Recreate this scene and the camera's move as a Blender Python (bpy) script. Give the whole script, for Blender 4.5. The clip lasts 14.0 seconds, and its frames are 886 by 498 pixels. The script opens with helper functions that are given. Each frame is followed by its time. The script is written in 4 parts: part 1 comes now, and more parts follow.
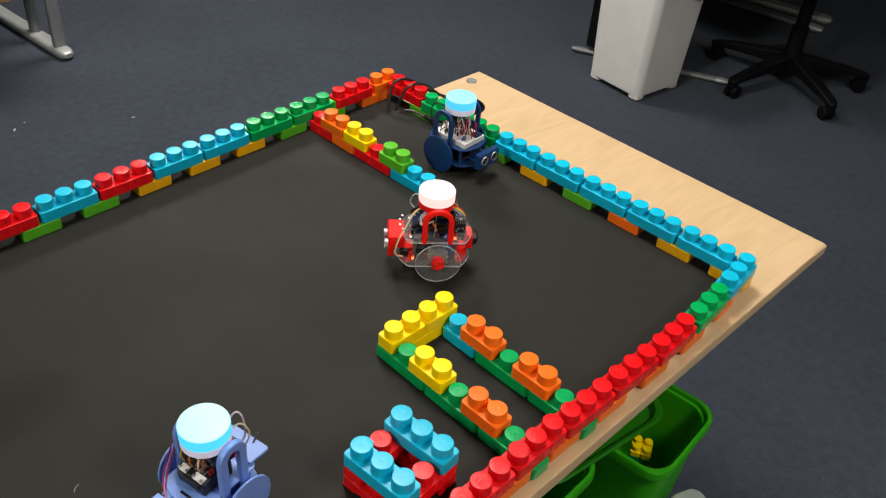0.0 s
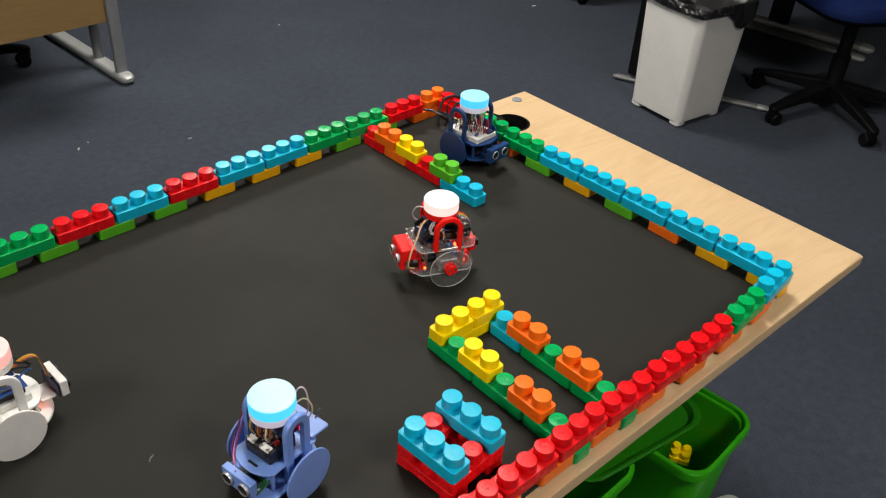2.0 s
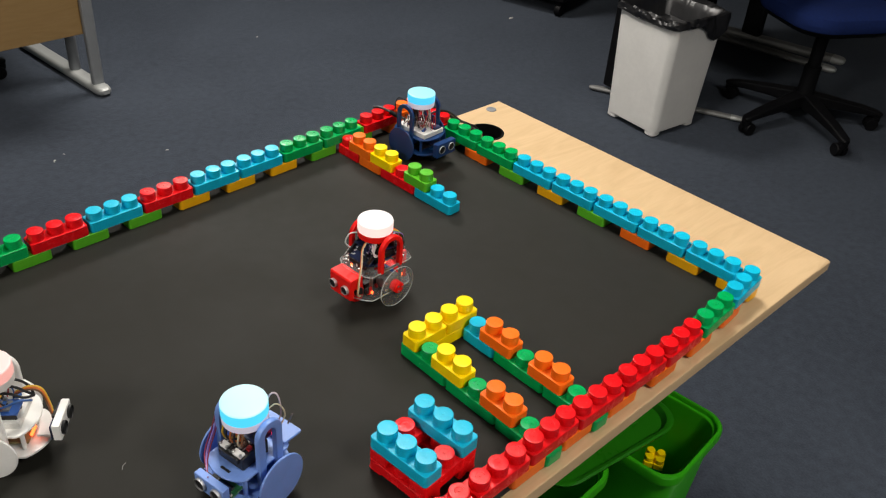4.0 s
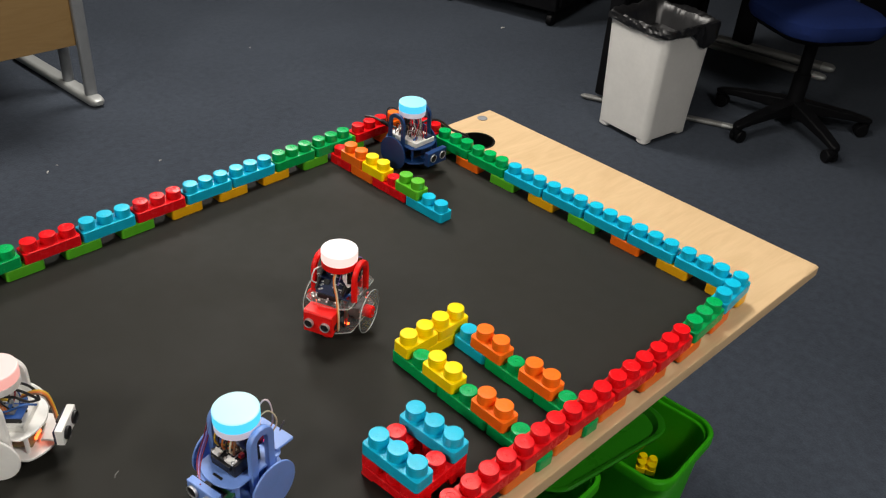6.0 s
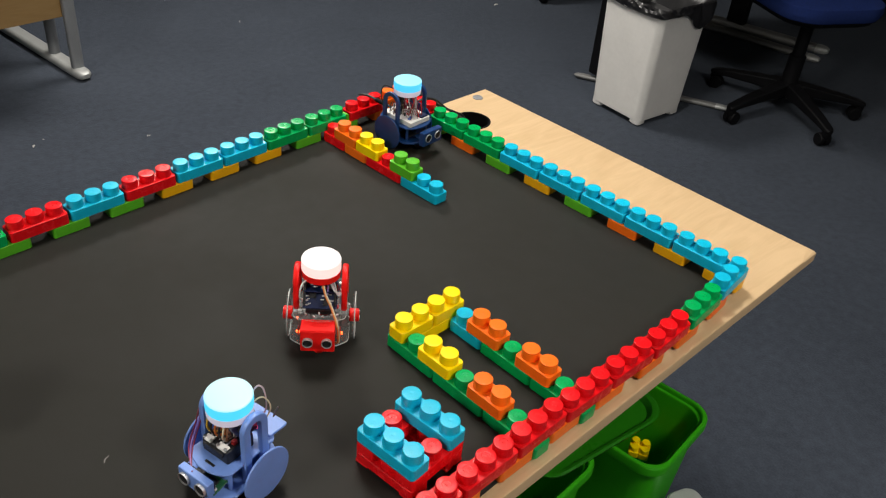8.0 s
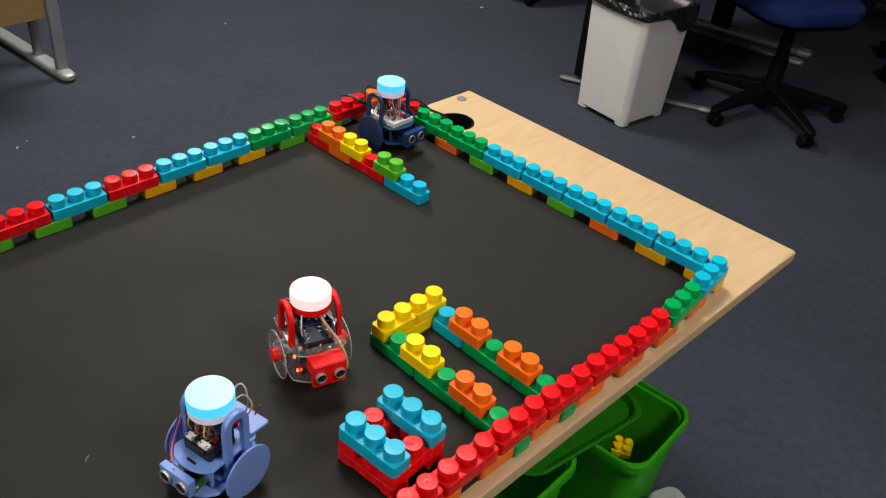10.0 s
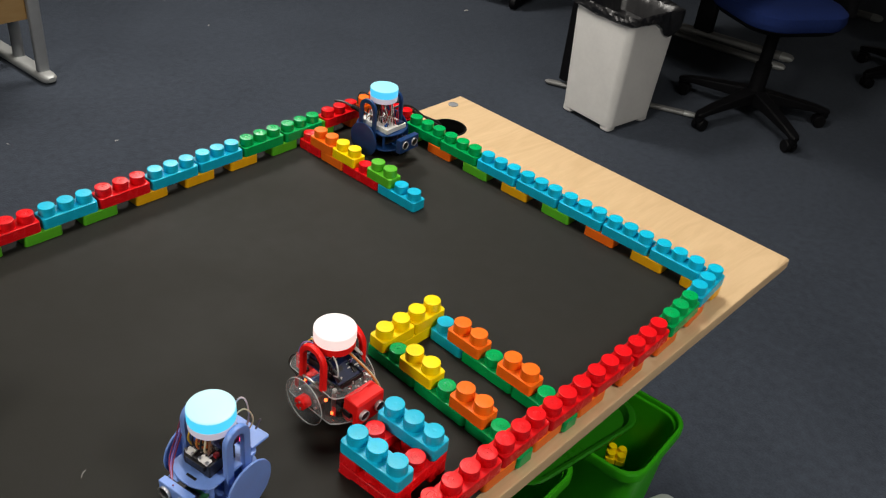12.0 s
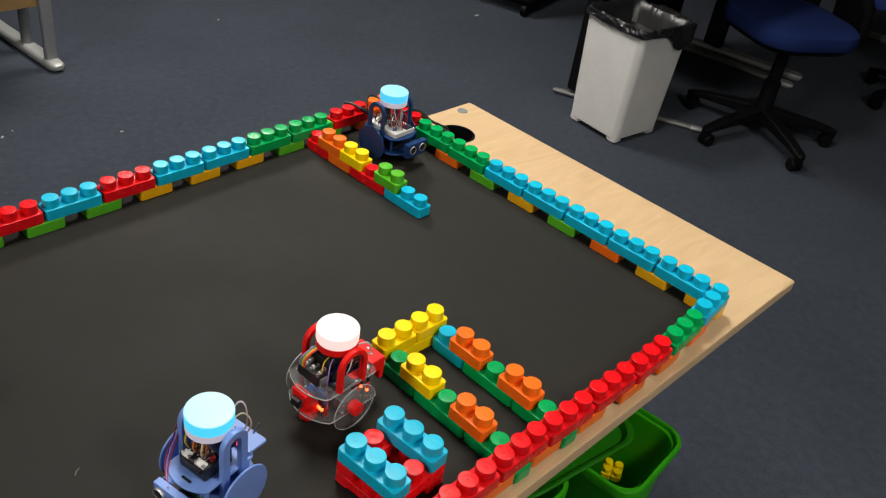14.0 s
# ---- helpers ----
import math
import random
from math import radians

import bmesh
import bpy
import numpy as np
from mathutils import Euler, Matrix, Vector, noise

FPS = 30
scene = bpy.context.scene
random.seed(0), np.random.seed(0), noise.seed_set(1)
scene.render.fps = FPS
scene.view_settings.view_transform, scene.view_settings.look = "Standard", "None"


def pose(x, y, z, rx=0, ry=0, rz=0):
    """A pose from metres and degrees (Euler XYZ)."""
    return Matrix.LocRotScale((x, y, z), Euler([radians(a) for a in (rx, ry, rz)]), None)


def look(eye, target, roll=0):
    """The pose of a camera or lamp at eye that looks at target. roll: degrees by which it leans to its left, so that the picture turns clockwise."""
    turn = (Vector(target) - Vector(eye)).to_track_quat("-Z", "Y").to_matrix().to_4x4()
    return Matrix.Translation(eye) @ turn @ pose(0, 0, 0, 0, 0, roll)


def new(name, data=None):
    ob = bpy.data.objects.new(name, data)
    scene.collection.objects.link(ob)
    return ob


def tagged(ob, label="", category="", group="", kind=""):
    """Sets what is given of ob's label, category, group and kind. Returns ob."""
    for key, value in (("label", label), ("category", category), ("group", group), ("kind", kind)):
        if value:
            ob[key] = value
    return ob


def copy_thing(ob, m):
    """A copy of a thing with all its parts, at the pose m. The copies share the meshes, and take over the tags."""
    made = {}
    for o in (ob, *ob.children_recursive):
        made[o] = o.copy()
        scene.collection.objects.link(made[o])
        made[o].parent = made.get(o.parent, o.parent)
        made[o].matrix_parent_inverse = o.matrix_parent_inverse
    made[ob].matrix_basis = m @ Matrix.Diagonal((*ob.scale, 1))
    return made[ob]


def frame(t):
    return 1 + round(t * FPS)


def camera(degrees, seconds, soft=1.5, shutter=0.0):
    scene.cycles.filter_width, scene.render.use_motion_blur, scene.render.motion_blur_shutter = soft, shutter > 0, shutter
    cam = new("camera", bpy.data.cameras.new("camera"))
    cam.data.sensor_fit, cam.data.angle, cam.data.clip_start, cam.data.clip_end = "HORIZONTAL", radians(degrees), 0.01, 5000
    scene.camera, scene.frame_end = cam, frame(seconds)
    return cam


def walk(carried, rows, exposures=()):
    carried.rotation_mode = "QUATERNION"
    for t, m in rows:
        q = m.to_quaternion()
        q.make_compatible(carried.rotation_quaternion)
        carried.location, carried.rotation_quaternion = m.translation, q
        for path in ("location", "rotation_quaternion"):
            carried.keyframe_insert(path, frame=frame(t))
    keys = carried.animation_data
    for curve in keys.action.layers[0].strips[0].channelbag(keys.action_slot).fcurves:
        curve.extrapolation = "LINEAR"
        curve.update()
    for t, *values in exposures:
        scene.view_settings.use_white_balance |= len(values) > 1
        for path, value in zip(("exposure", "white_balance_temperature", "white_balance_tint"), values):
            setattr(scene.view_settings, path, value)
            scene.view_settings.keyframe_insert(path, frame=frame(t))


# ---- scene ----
cam = camera(54.2, 14.0, soft=1.2)
PATH = [
    (0, (-1.115, -0.337, 1.512), (0.107, 0.694, 0.31), 5.5),
    (0.5, (-1.144, -0.345, 1.514), (0.07, 0.708, 0.324), 5.4),
    (1, (-1.165, -0.354, 1.517), (0.046, 0.722, 0.344), 5.2),
    (1.5, (-1.181, -0.363, 1.513), (0.019, 0.743, 0.357), 4.6),
    (2, (-1.187, -0.386, 1.516), (0.001, 0.742, 0.369), 4.3),
    (2.5, (-1.184, -0.399, 1.515), (0.024, 0.716, 0.375), 4.7),
    (3, (-1.185, -0.396, 1.515), (0.041, 0.705, 0.382), 4.9),
    (5.5, (-1.191, -0.42, 1.521), (0.041, 0.707, 0.42), 4.5),
    (6, (-1.191, -0.415, 1.521), (0.054, 0.696, 0.418), 4.6),
    (6.5, (-1.19, -0.404, 1.519), (0.05, 0.698, 0.402), 4.8),
    (7, (-1.187, -0.39, 1.515), (0.046, 0.695, 0.375), 5.1),
    (7.5, (-1.185, -0.386, 1.516), (0.047, 0.69, 0.366), 5.5),
    (8, (-1.183, -0.391, 1.515), (0.062, 0.677, 0.371), 5.8),
    (10.5, (-1.184, -0.403, 1.515), (0.09, 0.642, 0.381), 6.4),
    (11, (-1.185, -0.399, 1.514), (0.099, 0.636, 0.383), 6.6),
    (11.5, (-1.189, -0.388, 1.516), (0.104, 0.636, 0.385), 6.9),
    (12, (-1.192, -0.372, 1.516), (0.109, 0.645, 0.387), 7.2),
    (12.5, (-1.195, -0.356, 1.514), (0.092, 0.672, 0.381), 7.4),
    (13, (-1.197, -0.354, 1.514), (0.062, 0.694, 0.367), 7.7),
    (13.5, (-1.191, -0.37, 1.52), (0.099, 0.66, 0.39), 8.9),
    (14, (-1.189, -0.356, 1.517), (0.115, 0.661, 0.393), 9.6),
]
walk(cam, [(t, look(eye, target, roll)) for t, eye, target, roll in PATH], exposures=((0.0, 0.14), (8.0, 0.14), (10.5, 0.04), (14.0, 0.04)))

# ---------- world and light ----------
world = bpy.data.worlds.new("world")
scene.world = world
world.use_nodes = True
world.node_tree.nodes["Background"].inputs[0].default_value = (0.75, 0.85, 1.0, 1)
world.node_tree.nodes["Background"].inputs[1].default_value = 0.015

CEIL = 2.70


def ceiling_lamp(x, y, watts, sx=0.6, sy=0.6, col=(1.0, 0.95, 0.88)):
    lamp = bpy.data.lights.new("ceiling_light_glow", "AREA")
    lamp.shape, lamp.size, lamp.size_y = "RECTANGLE", sx, sy
    lamp.energy, lamp.color = watts, col
    ob = new("ceiling_light_glow", lamp)
    ob.matrix_world = pose(x, y, CEIL - 0.05)
    return ob


# no panel is in view: first keys the arena, the others fill dim sides
LAMPS = [(0.05, 0.95, 35), (-3.0, 0.6, 50), (-0.3, -1.5, 40), (0.9, 2.8, 62)]
for lx, ly, lw in LAMPS:
    ceiling_lamp(lx, ly, lw)


# ---------- materials ----------
def nodes_of(name):
    m = bpy.data.materials.new(name)
    m.use_nodes = True
    nt = m.node_tree
    return m, nt, nt.nodes["Principled BSDF"]


def plain(name, col, rough=0.5, metal=0.0, vary=0.12, scale=40.0, bump=0.0, spec=0.5, coat=0.0, stretch=(1, 1, 1), rnd=0.0, fine=0.0):
    """A surface with two scales of unevenness in colour and gloss, and fine relief."""
    m, nt, b = nodes_of(name)
    tc = nt.nodes.new("ShaderNodeTexCoord")
    mp = nt.nodes.new("ShaderNodeMapping")
    mp.inputs["Scale"].default_value = stretch
    nt.links.new(tc.outputs["Object"], mp.inputs[0])
    n1 = nt.nodes.new("ShaderNodeTexNoise")
    n1.inputs["Scale"].default_value, n1.inputs["Detail"].default_value = scale, 6
    n2 = nt.nodes.new("ShaderNodeTexNoise")
    n2.inputs["Scale"].default_value, n2.inputs["Detail"].default_value = scale * 7, 4
    for n in (n1, n2):
        nt.links.new(mp.outputs[0], n.inputs["Vector"])
    mix = nt.nodes.new("ShaderNodeMath")
    mix.operation = "MULTIPLY_ADD"
    nt.links.new(n2.outputs[0], mix.inputs[0])
    mix.inputs[1].default_value = 0.5
    nt.links.new(n1.outputs[0], mix.inputs[2])
    ramp = nt.nodes.new("ShaderNodeMapRange")
    nt.links.new(mix.outputs[0], ramp.inputs[0])
    ramp.inputs[1].default_value, ramp.inputs[2].default_value = 0.45, 1.05
    ramp.inputs[3].default_value, ramp.inputs[4].default_value = 1 - vary, 1 + vary
    hsv = nt.nodes.new("ShaderNodeHueSaturation")
    hsv.inputs["Color"].default_value = (*col, 1)
    last = ramp.outputs[0]
    if rnd:
        info = nt.nodes.new("ShaderNodeObjectInfo")
        r = nt.nodes.new("ShaderNodeMapRange")
        r.inputs[3].default_value, r.inputs[4].default_value = 1 - rnd, 1 + rnd
        nt.links.new(info.outputs["Random"], r.inputs[0])
        mul = nt.nodes.new("ShaderNodeMath")
        mul.operation = "MULTIPLY"
        nt.links.new(last, mul.inputs[0])
        nt.links.new(r.outputs[0], mul.inputs[1])
        last = mul.outputs[0]
    nt.links.new(last, hsv.inputs["Value"])
    nt.links.new(hsv.outputs[0], b.inputs["Base Color"])
    rr = nt.nodes.new("ShaderNodeMapRange")
    nt.links.new(mix.outputs[0], rr.inputs[0])
    rr.inputs[1].default_value, rr.inputs[2].default_value = 0.45, 1.05
    rr.inputs[3].default_value, rr.inputs[4].default_value = max(0.02, rough - 0.07), min(1, rough + 0.1)
    nt.links.new(rr.outputs[0], b.inputs["Roughness"])
    b.inputs["Metallic"].default_value = metal
    b.inputs["Specular IOR Level"].default_value = spec
    b.inputs["Coat Weight"].default_value = coat
    if bump:
        bp = nt.nodes.new("ShaderNodeBump")
        bp.inputs["Strength"].default_value, bp.inputs["Distance"].default_value = bump, 0.001
        nt.links.new((n2 if fine else mix).outputs[0], bp.inputs["Height"])
        nt.links.new(bp.outputs[0], b.inputs["Normal"])
    return m


def glow(name, col, strength, base=(0.9, 0.9, 0.9)):
    m, nt, b = nodes_of(name)
    b.inputs["Base Color"].default_value = (*base, 1)
    b.inputs["Roughness"].default_value = 0.4
    b.inputs["Emission Color"].default_value = (*col, 1)
    b.inputs["Emission Strength"].default_value = strength
    return m


def sheet(name):
    """Thin clear acrylic: seen through, with a faint gloss."""
    m, nt, b = nodes_of(name)
    b.inputs["Base Color"].default_value = (0.75, 0.78, 0.78, 1)
    b.inputs["Roughness"].default_value = 0.08
    tr = nt.nodes.new("ShaderNodeBsdfTransparent")
    mx = nt.nodes.new("ShaderNodeMixShader")
    mx.inputs[0].default_value = 0.06
    nt.links.new(tr.outputs[0], mx.inputs[1])
    nt.links.new(b.outputs[0], mx.inputs[2])
    nt.links.new(mx.outputs[0], nt.nodes["Material Output"].inputs[0])
    return m


def thin_plastic(m, share=0.35):
    """Lets part of the light through a thin moulded wall."""
    nt = m.node_tree
    b, out = nt.nodes["Principled BSDF"], nt.nodes["Material Output"]
    tl = nt.nodes.new("ShaderNodeBsdfTranslucent")
    nt.links.new(b.inputs["Base Color"].links[0].from_socket, tl.inputs["Color"])
    mx = nt.nodes.new("ShaderNodeMixShader")
    mx.inputs[0].default_value = share
    nt.links.new(b.outputs[0], mx.inputs[1])
    nt.links.new(tl.outputs[0], mx.inputs[2])
    nt.links.new(mx.outputs[0], out.inputs[0])


def wood_mat(name, light, dark):
    m, nt, b = nodes_of(name)
    tc = nt.nodes.new("ShaderNodeTexCoord")
    mp = nt.nodes.new("ShaderNodeMapping")
    mp.inputs["Scale"].default_value = (1.8, 11, 11)
    nt.links.new(tc.outputs["Object"], mp.inputs[0])
    n1 = nt.nodes.new("ShaderNodeTexNoise")
    n1.inputs["Scale"].default_value, n1.inputs["Detail"].default_value, n1.inputs["Distortion"].default_value = 2.0, 6, 2.6
    mp2 = nt.nodes.new("ShaderNodeMapping")
    mp2.inputs["Scale"].default_value = (14, 260, 260)
    nt.links.new(tc.outputs["Object"], mp2.inputs[0])
    n2 = nt.nodes.new("ShaderNodeTexNoise")
    n2.inputs["Scale"].default_value, n2.inputs["Detail"].default_value = 1.5, 3
    nt.links.new(mp.outputs[0], n1.inputs["Vector"])
    nt.links.new(mp2.outputs[0], n2.inputs["Vector"])
    mix = nt.nodes.new("ShaderNodeMath")
    mix.operation = "MULTIPLY_ADD"
    nt.links.new(n2.outputs[0], mix.inputs[0])
    mix.inputs[1].default_value = 0.30
    nt.links.new(n1.outputs[0], mix.inputs[2])
    cr = nt.nodes.new("ShaderNodeValToRGB")
    cr.color_ramp.elements[0].position, cr.color_ramp.elements[1].position = 0.40, 0.85
    cr.color_ramp.elements[0].color, cr.color_ramp.elements[1].color = (*dark, 1), (*light, 1)
    nt.links.new(mix.outputs[0], cr.inputs[0])
    nt.links.new(cr.outputs[0], b.inputs["Base Color"])
    b.inputs["Roughness"].default_value = 0.33
    bp = nt.nodes.new("ShaderNodeBump")
    bp.inputs["Strength"].default_value, bp.inputs["Distance"].default_value = 0.08, 0.0006
    nt.links.new(mix.outputs[0], bp.inputs["Height"])
    nt.links.new(bp.outputs[0], b.inputs["Normal"])
    return m


def carpet_mat():
    m, nt, b = nodes_of("carpet")
    tc = nt.nodes.new("ShaderNodeTexCoord")
    tones = []
    for sc, det in ((2.2, 5), (38.0, 4), (170.0, 2)):
        n = nt.nodes.new("ShaderNodeTexNoise")
        n.inputs["Scale"].default_value, n.inputs["Detail"].default_value = sc, det
        nt.links.new(tc.outputs["Object"], n.inputs["Vector"])
        tones.append(n.outputs[0])
    a = nt.nodes.new("ShaderNodeMath")
    a.operation = "MULTIPLY_ADD"
    nt.links.new(tones[1], a.inputs[0])
    a.inputs[1].default_value = 1.5
    nt.links.new(tones[0], a.inputs[2])
    c = nt.nodes.new("ShaderNodeMath")
    c.operation = "MULTIPLY_ADD"
    nt.links.new(tones[2], c.inputs[0])
    c.inputs[1].default_value = 1.1
    nt.links.new(a.outputs[0], c.inputs[2])
    cr = nt.nodes.new("ShaderNodeValToRGB")
    span = nt.nodes.new("ShaderNodeMapRange")
    span.inputs[1].default_value, span.inputs[2].default_value = 1.25, 2.35
    nt.links.new(c.outputs[0], span.inputs[0])
    cr.color_ramp.elements[0].color, cr.color_ramp.elements[1].color = (0.026, 0.0315, 0.0425, 1), (0.047, 0.0565, 0.0745, 1)
    nt.links.new(span.outputs[0], cr.inputs[0])
    nt.links.new(cr.outputs[0], b.inputs["Base Color"])
    b.inputs["Roughness"].default_value = 0.95
    b.inputs["Specular IOR Level"].default_value = 0.15
    b.inputs["Sheen Weight"].default_value = 0.16
    b.inputs["Sheen Roughness"].default_value = 0.45
    b.inputs["Sheen Tint"].default_value = (0.75, 0.85, 1.0, 1)
    bp = nt.nodes.new("ShaderNodeBump")
    bp.inputs["Strength"].default_value, bp.inputs["Distance"].default_value = 0.4, 0.004
    nt.links.new(tones[2], bp.inputs["Height"])
    nt.links.new(bp.outputs[0], b.inputs["Normal"])
    return m


def toy(name, col, rough=0.31, spec=0.30, bump=0.16):
    return plain(name, col, rough=rough, vary=0.06, scale=75, bump=bump, rnd=0.05, spec=spec, fine=1.0)


M = {
    "cyan": toy("toy_cyan", (0.004, 0.45, 0.66)),
    "red": toy("toy_red", (0.74, 0.006, 0.010), 0.23, 0.28, 0.40),
    "green": toy("toy_green", (0.0, 0.36, 0.085), 0.20, 0.38, 0.34),
    "lime": toy("toy_lime", (0.10, 0.46, 0.02)),
    "yellow": toy("toy_yellow", (0.97, 0.69, 0.0)),
    "amber": toy("toy_amber", (0.86, 0.43, 0.006)),
    "orange": toy("toy_orange", (0.90, 0.16, 0.008)),
    "mat": plain("black_mat", (0.0134, 0.0130, 0.0101), rough=0.70, vary=0.14, scale=5, bump=0.06, spec=0.24),
    "wood": wood_mat("beech", (0.64, 0.455, 0.262), (0.55, 0.378, 0.205)),
    "oak": wood_mat("oak_panel", (0.30, 0.19, 0.078), (0.26, 0.158, 0.060)),
    "carpet": carpet_mat(),
    "wall": plain("wall_paint", (0.34, 0.34, 0.33), rough=0.8, vary=0.05, scale=3, bump=0.1),
    "ceil": plain("ceiling_tile", (0.46, 0.46, 0.44), rough=0.9, vary=0.05, scale=8, bump=0.1),
    "steel": plain("grey_steel", (0.25, 0.26, 0.27), rough=0.42, metal=0.3, vary=0.08, scale=20),
    "silver": plain("silver_paint", (0.42, 0.43, 0.42), rough=0.5, metal=0.4, vary=0.08, scale=20),
    "chrome": plain("chrome", (0.55, 0.55, 0.55), rough=0.34, metal=1.0, vary=0.05, scale=60),
    "black": plain("black_plastic", (0.0042, 0.0042, 0.005), rough=0.5, vary=0.2, scale=40, bump=0.05, spec=0.13),
    "bag": plain("black_bag", (0.010, 0.010, 0.011), rough=0.36, vary=0.2, scale=30, bump=0.2),
    "binw": plain("white_bin", (0.72, 0.705, 0.675), rough=0.5, vary=0.06, scale=9, bump=0.04),
    "fabric": plain("blue_fabric", (0.010, 0.024, 0.115), rough=0.92, vary=0.2, scale=90, bump=0.4, spec=0.2),
    "tub": plain("tub_green", (0.055, 0.56, 0.008), rough=0.38, vary=0.07, scale=12, bump=0.05),
    "lid": plain("lid_green", (0.022, 0.25, 0.006), rough=0.3, vary=0.07, scale=12, bump=0.04),
    "white": plain("white_plastic", (0.86, 0.85, 0.82), rough=0.45, vary=0.05, scale=30, bump=0.06),
    "bread": plain("breadboard", (0.72, 0.71, 0.67), rough=0.6, vary=0.12, scale=260, bump=0.3),
    "lav": plain("lavender_plastic", (0.165, 0.29, 0.68), rough=0.36, vary=0.07, scale=40, bump=0.08),
    "navy": plain("navy_plastic", (0.006, 0.038, 0.14), rough=0.36, vary=0.1, scale=40, bump=0.08),
    "robred": plain("red_plastic", (0.84, 0.010, 0.008), rough=0.42, vary=0.06, scale=40, bump=0.05, spec=0.22),
    "acryl": sheet("clear_acrylic"),
    "pcb": plain("blue_board", (0.007, 0.016, 0.062), rough=0.4, vary=0.5, scale=240, bump=0.3),
    "pcbg": plain("green_board", (0.02, 0.12, 0.05), rough=0.4, vary=0.5, scale=240, bump=0.3),
    "olive": plain("olive_board", (0.22, 0.20, 0.09), rough=0.5, vary=0.3, scale=200, bump=0.2),
    "chip": plain("dark_chip", (0.007, 0.007, 0.008), rough=0.45, vary=0.4, scale=300, bump=0.3),
    "motor": plain("motor_blue", (0.02, 0.09, 0.35), rough=0.45, vary=0.1, scale=60),
    "w_red": plain("wire_red", (0.5, 0.02, 0.02), rough=0.4),
    "w_org": plain("wire_orange", (0.72, 0.2, 0.03), rough=0.4),
    "w_yel": plain("wire_yellow", (0.75, 0.5, 0.05), rough=0.4),
    "w_brn": plain("wire_brown", (0.16, 0.07, 0.03), rough=0.4),
    "w_pur": plain("wire_violet", (0.32, 0.2, 0.5), rough=0.4),
    "w_blk": plain("wire_black", (0.012, 0.012, 0.012), rough=0.4),
    "w_wht": plain("wire_white", (0.6, 0.58, 0.55), rough=0.4),
    "w_blu": plain("wire_blue", (0.03, 0.12, 0.4), rough=0.4),
    "led_r": glow("led_red", (1.0, 0.10, 0.02), 5.0, (0.5, 0.05, 0.02)),
    "led_p": glow("led_pink", (1.0, 0.05, 0.18), 3.0, (0.5, 0.05, 0.1)),
    "cap_cyan": glow("diffuser_cyan", (0.52, 0.97, 1.0), 0.90, (0.08, 0.08, 0.08)),
    "band_cyan": glow("diffuser_cyan_band", (0.04, 0.66, 1.0), 0.95, (0.10, 0.10, 0.10)),
    "cap_blue": glow("diffuser_blue", (0.34, 0.92, 1.0), 0.98, (0.06, 0.06, 0.06)),
    "band_blue": glow("diffuser_blue_band", (0.05, 0.60, 1.0), 0.98, (0.08, 0.08, 0.08)),
    "cap_warm": glow("diffuser_warm", (1.0, 0.92, 0.88), 0.92, (0.16, 0.16, 0.16)),
    "band_warm": glow("diffuser_warm_band", (1.0, 0.74, 0.68), 0.80, (0.35, 0.35, 0.35)),
    # white lamp ring: weak lilac emission stands for lamplight showing through
    "ring_lilac": glow("lamp_ring_lit", (0.80, 0.72, 1.0), 0.28, (0.6, 0.6, 0.6)),
    "cap_pink": glow("diffuser_pink", (1.0, 0.60, 0.54), 0.72, (0.28, 0.28, 0.28)),
    "band_pink": glow("diffuser_pink_band", (1.0, 0.36, 0.30), 0.70, (0.45, 0.45, 0.45)),
}


for key in ("tub", "lid"):
    thin_plastic(M[key])


# ---------- mesh helpers ----------
def flat_normals(me, limit=math.cos(radians(40))):
    """Shading normals weighted by face area: flat faces stay flat, small bevels carry the bend."""
    nf = len(me.polygons)
    fn, fa = np.zeros(nf * 3), np.zeros(nf)
    me.polygons.foreach_get("normal", fn)
    me.polygons.foreach_get("area", fa)
    fn = fn.reshape(-1, 3)
    total = np.zeros(nf, int)
    me.polygons.foreach_get("loop_total", total)
    corner = np.zeros(len(me.loops), int)
    me.loops.foreach_get("vertex_index", corner)
    owner = np.repeat(np.arange(nf), total)
    round_vert = [[] for _ in me.vertices]
    for v, f in zip(corner.tolist(), owner.tolist()):
        round_vert[v].append(f)
    out = np.zeros((len(corner), 3))
    for i, (v, f) in enumerate(zip(corner.tolist(), owner.tolist())):
        fs = round_vert[v]
        near = fn[fs] @ fn[f] > limit
        out[i] = (fn[fs] * (fa[fs] * near)[:, None]).sum(0) if near.any() else fn[f]
    out /= np.maximum(np.linalg.norm(out, axis=1, keepdims=True), 1e-12)
    me.normals_split_custom_set(out.tolist())


def mesh_of(bm, name, material, smooth=True):
    bmesh.ops.recalc_face_normals(bm, faces=bm.faces)
    me = bpy.data.meshes.new(name)
    bm.to_mesh(me)
    bm.free()
    me.materials.append(material)
    if smooth:
        me.polygons.foreach_set("use_smooth", [True] * len(me.polygons))
        flat_normals(me)
    return me


def part(name, bm, material, parent=None, label="", m=None, smooth=True):
    ob = new(name, mesh_of(bm, name, material, smooth))
    if parent is not None:
        ob.parent = parent
    if m is not None:
        ob.matrix_basis = m
    if label:
        ob["label"] = label
    return ob


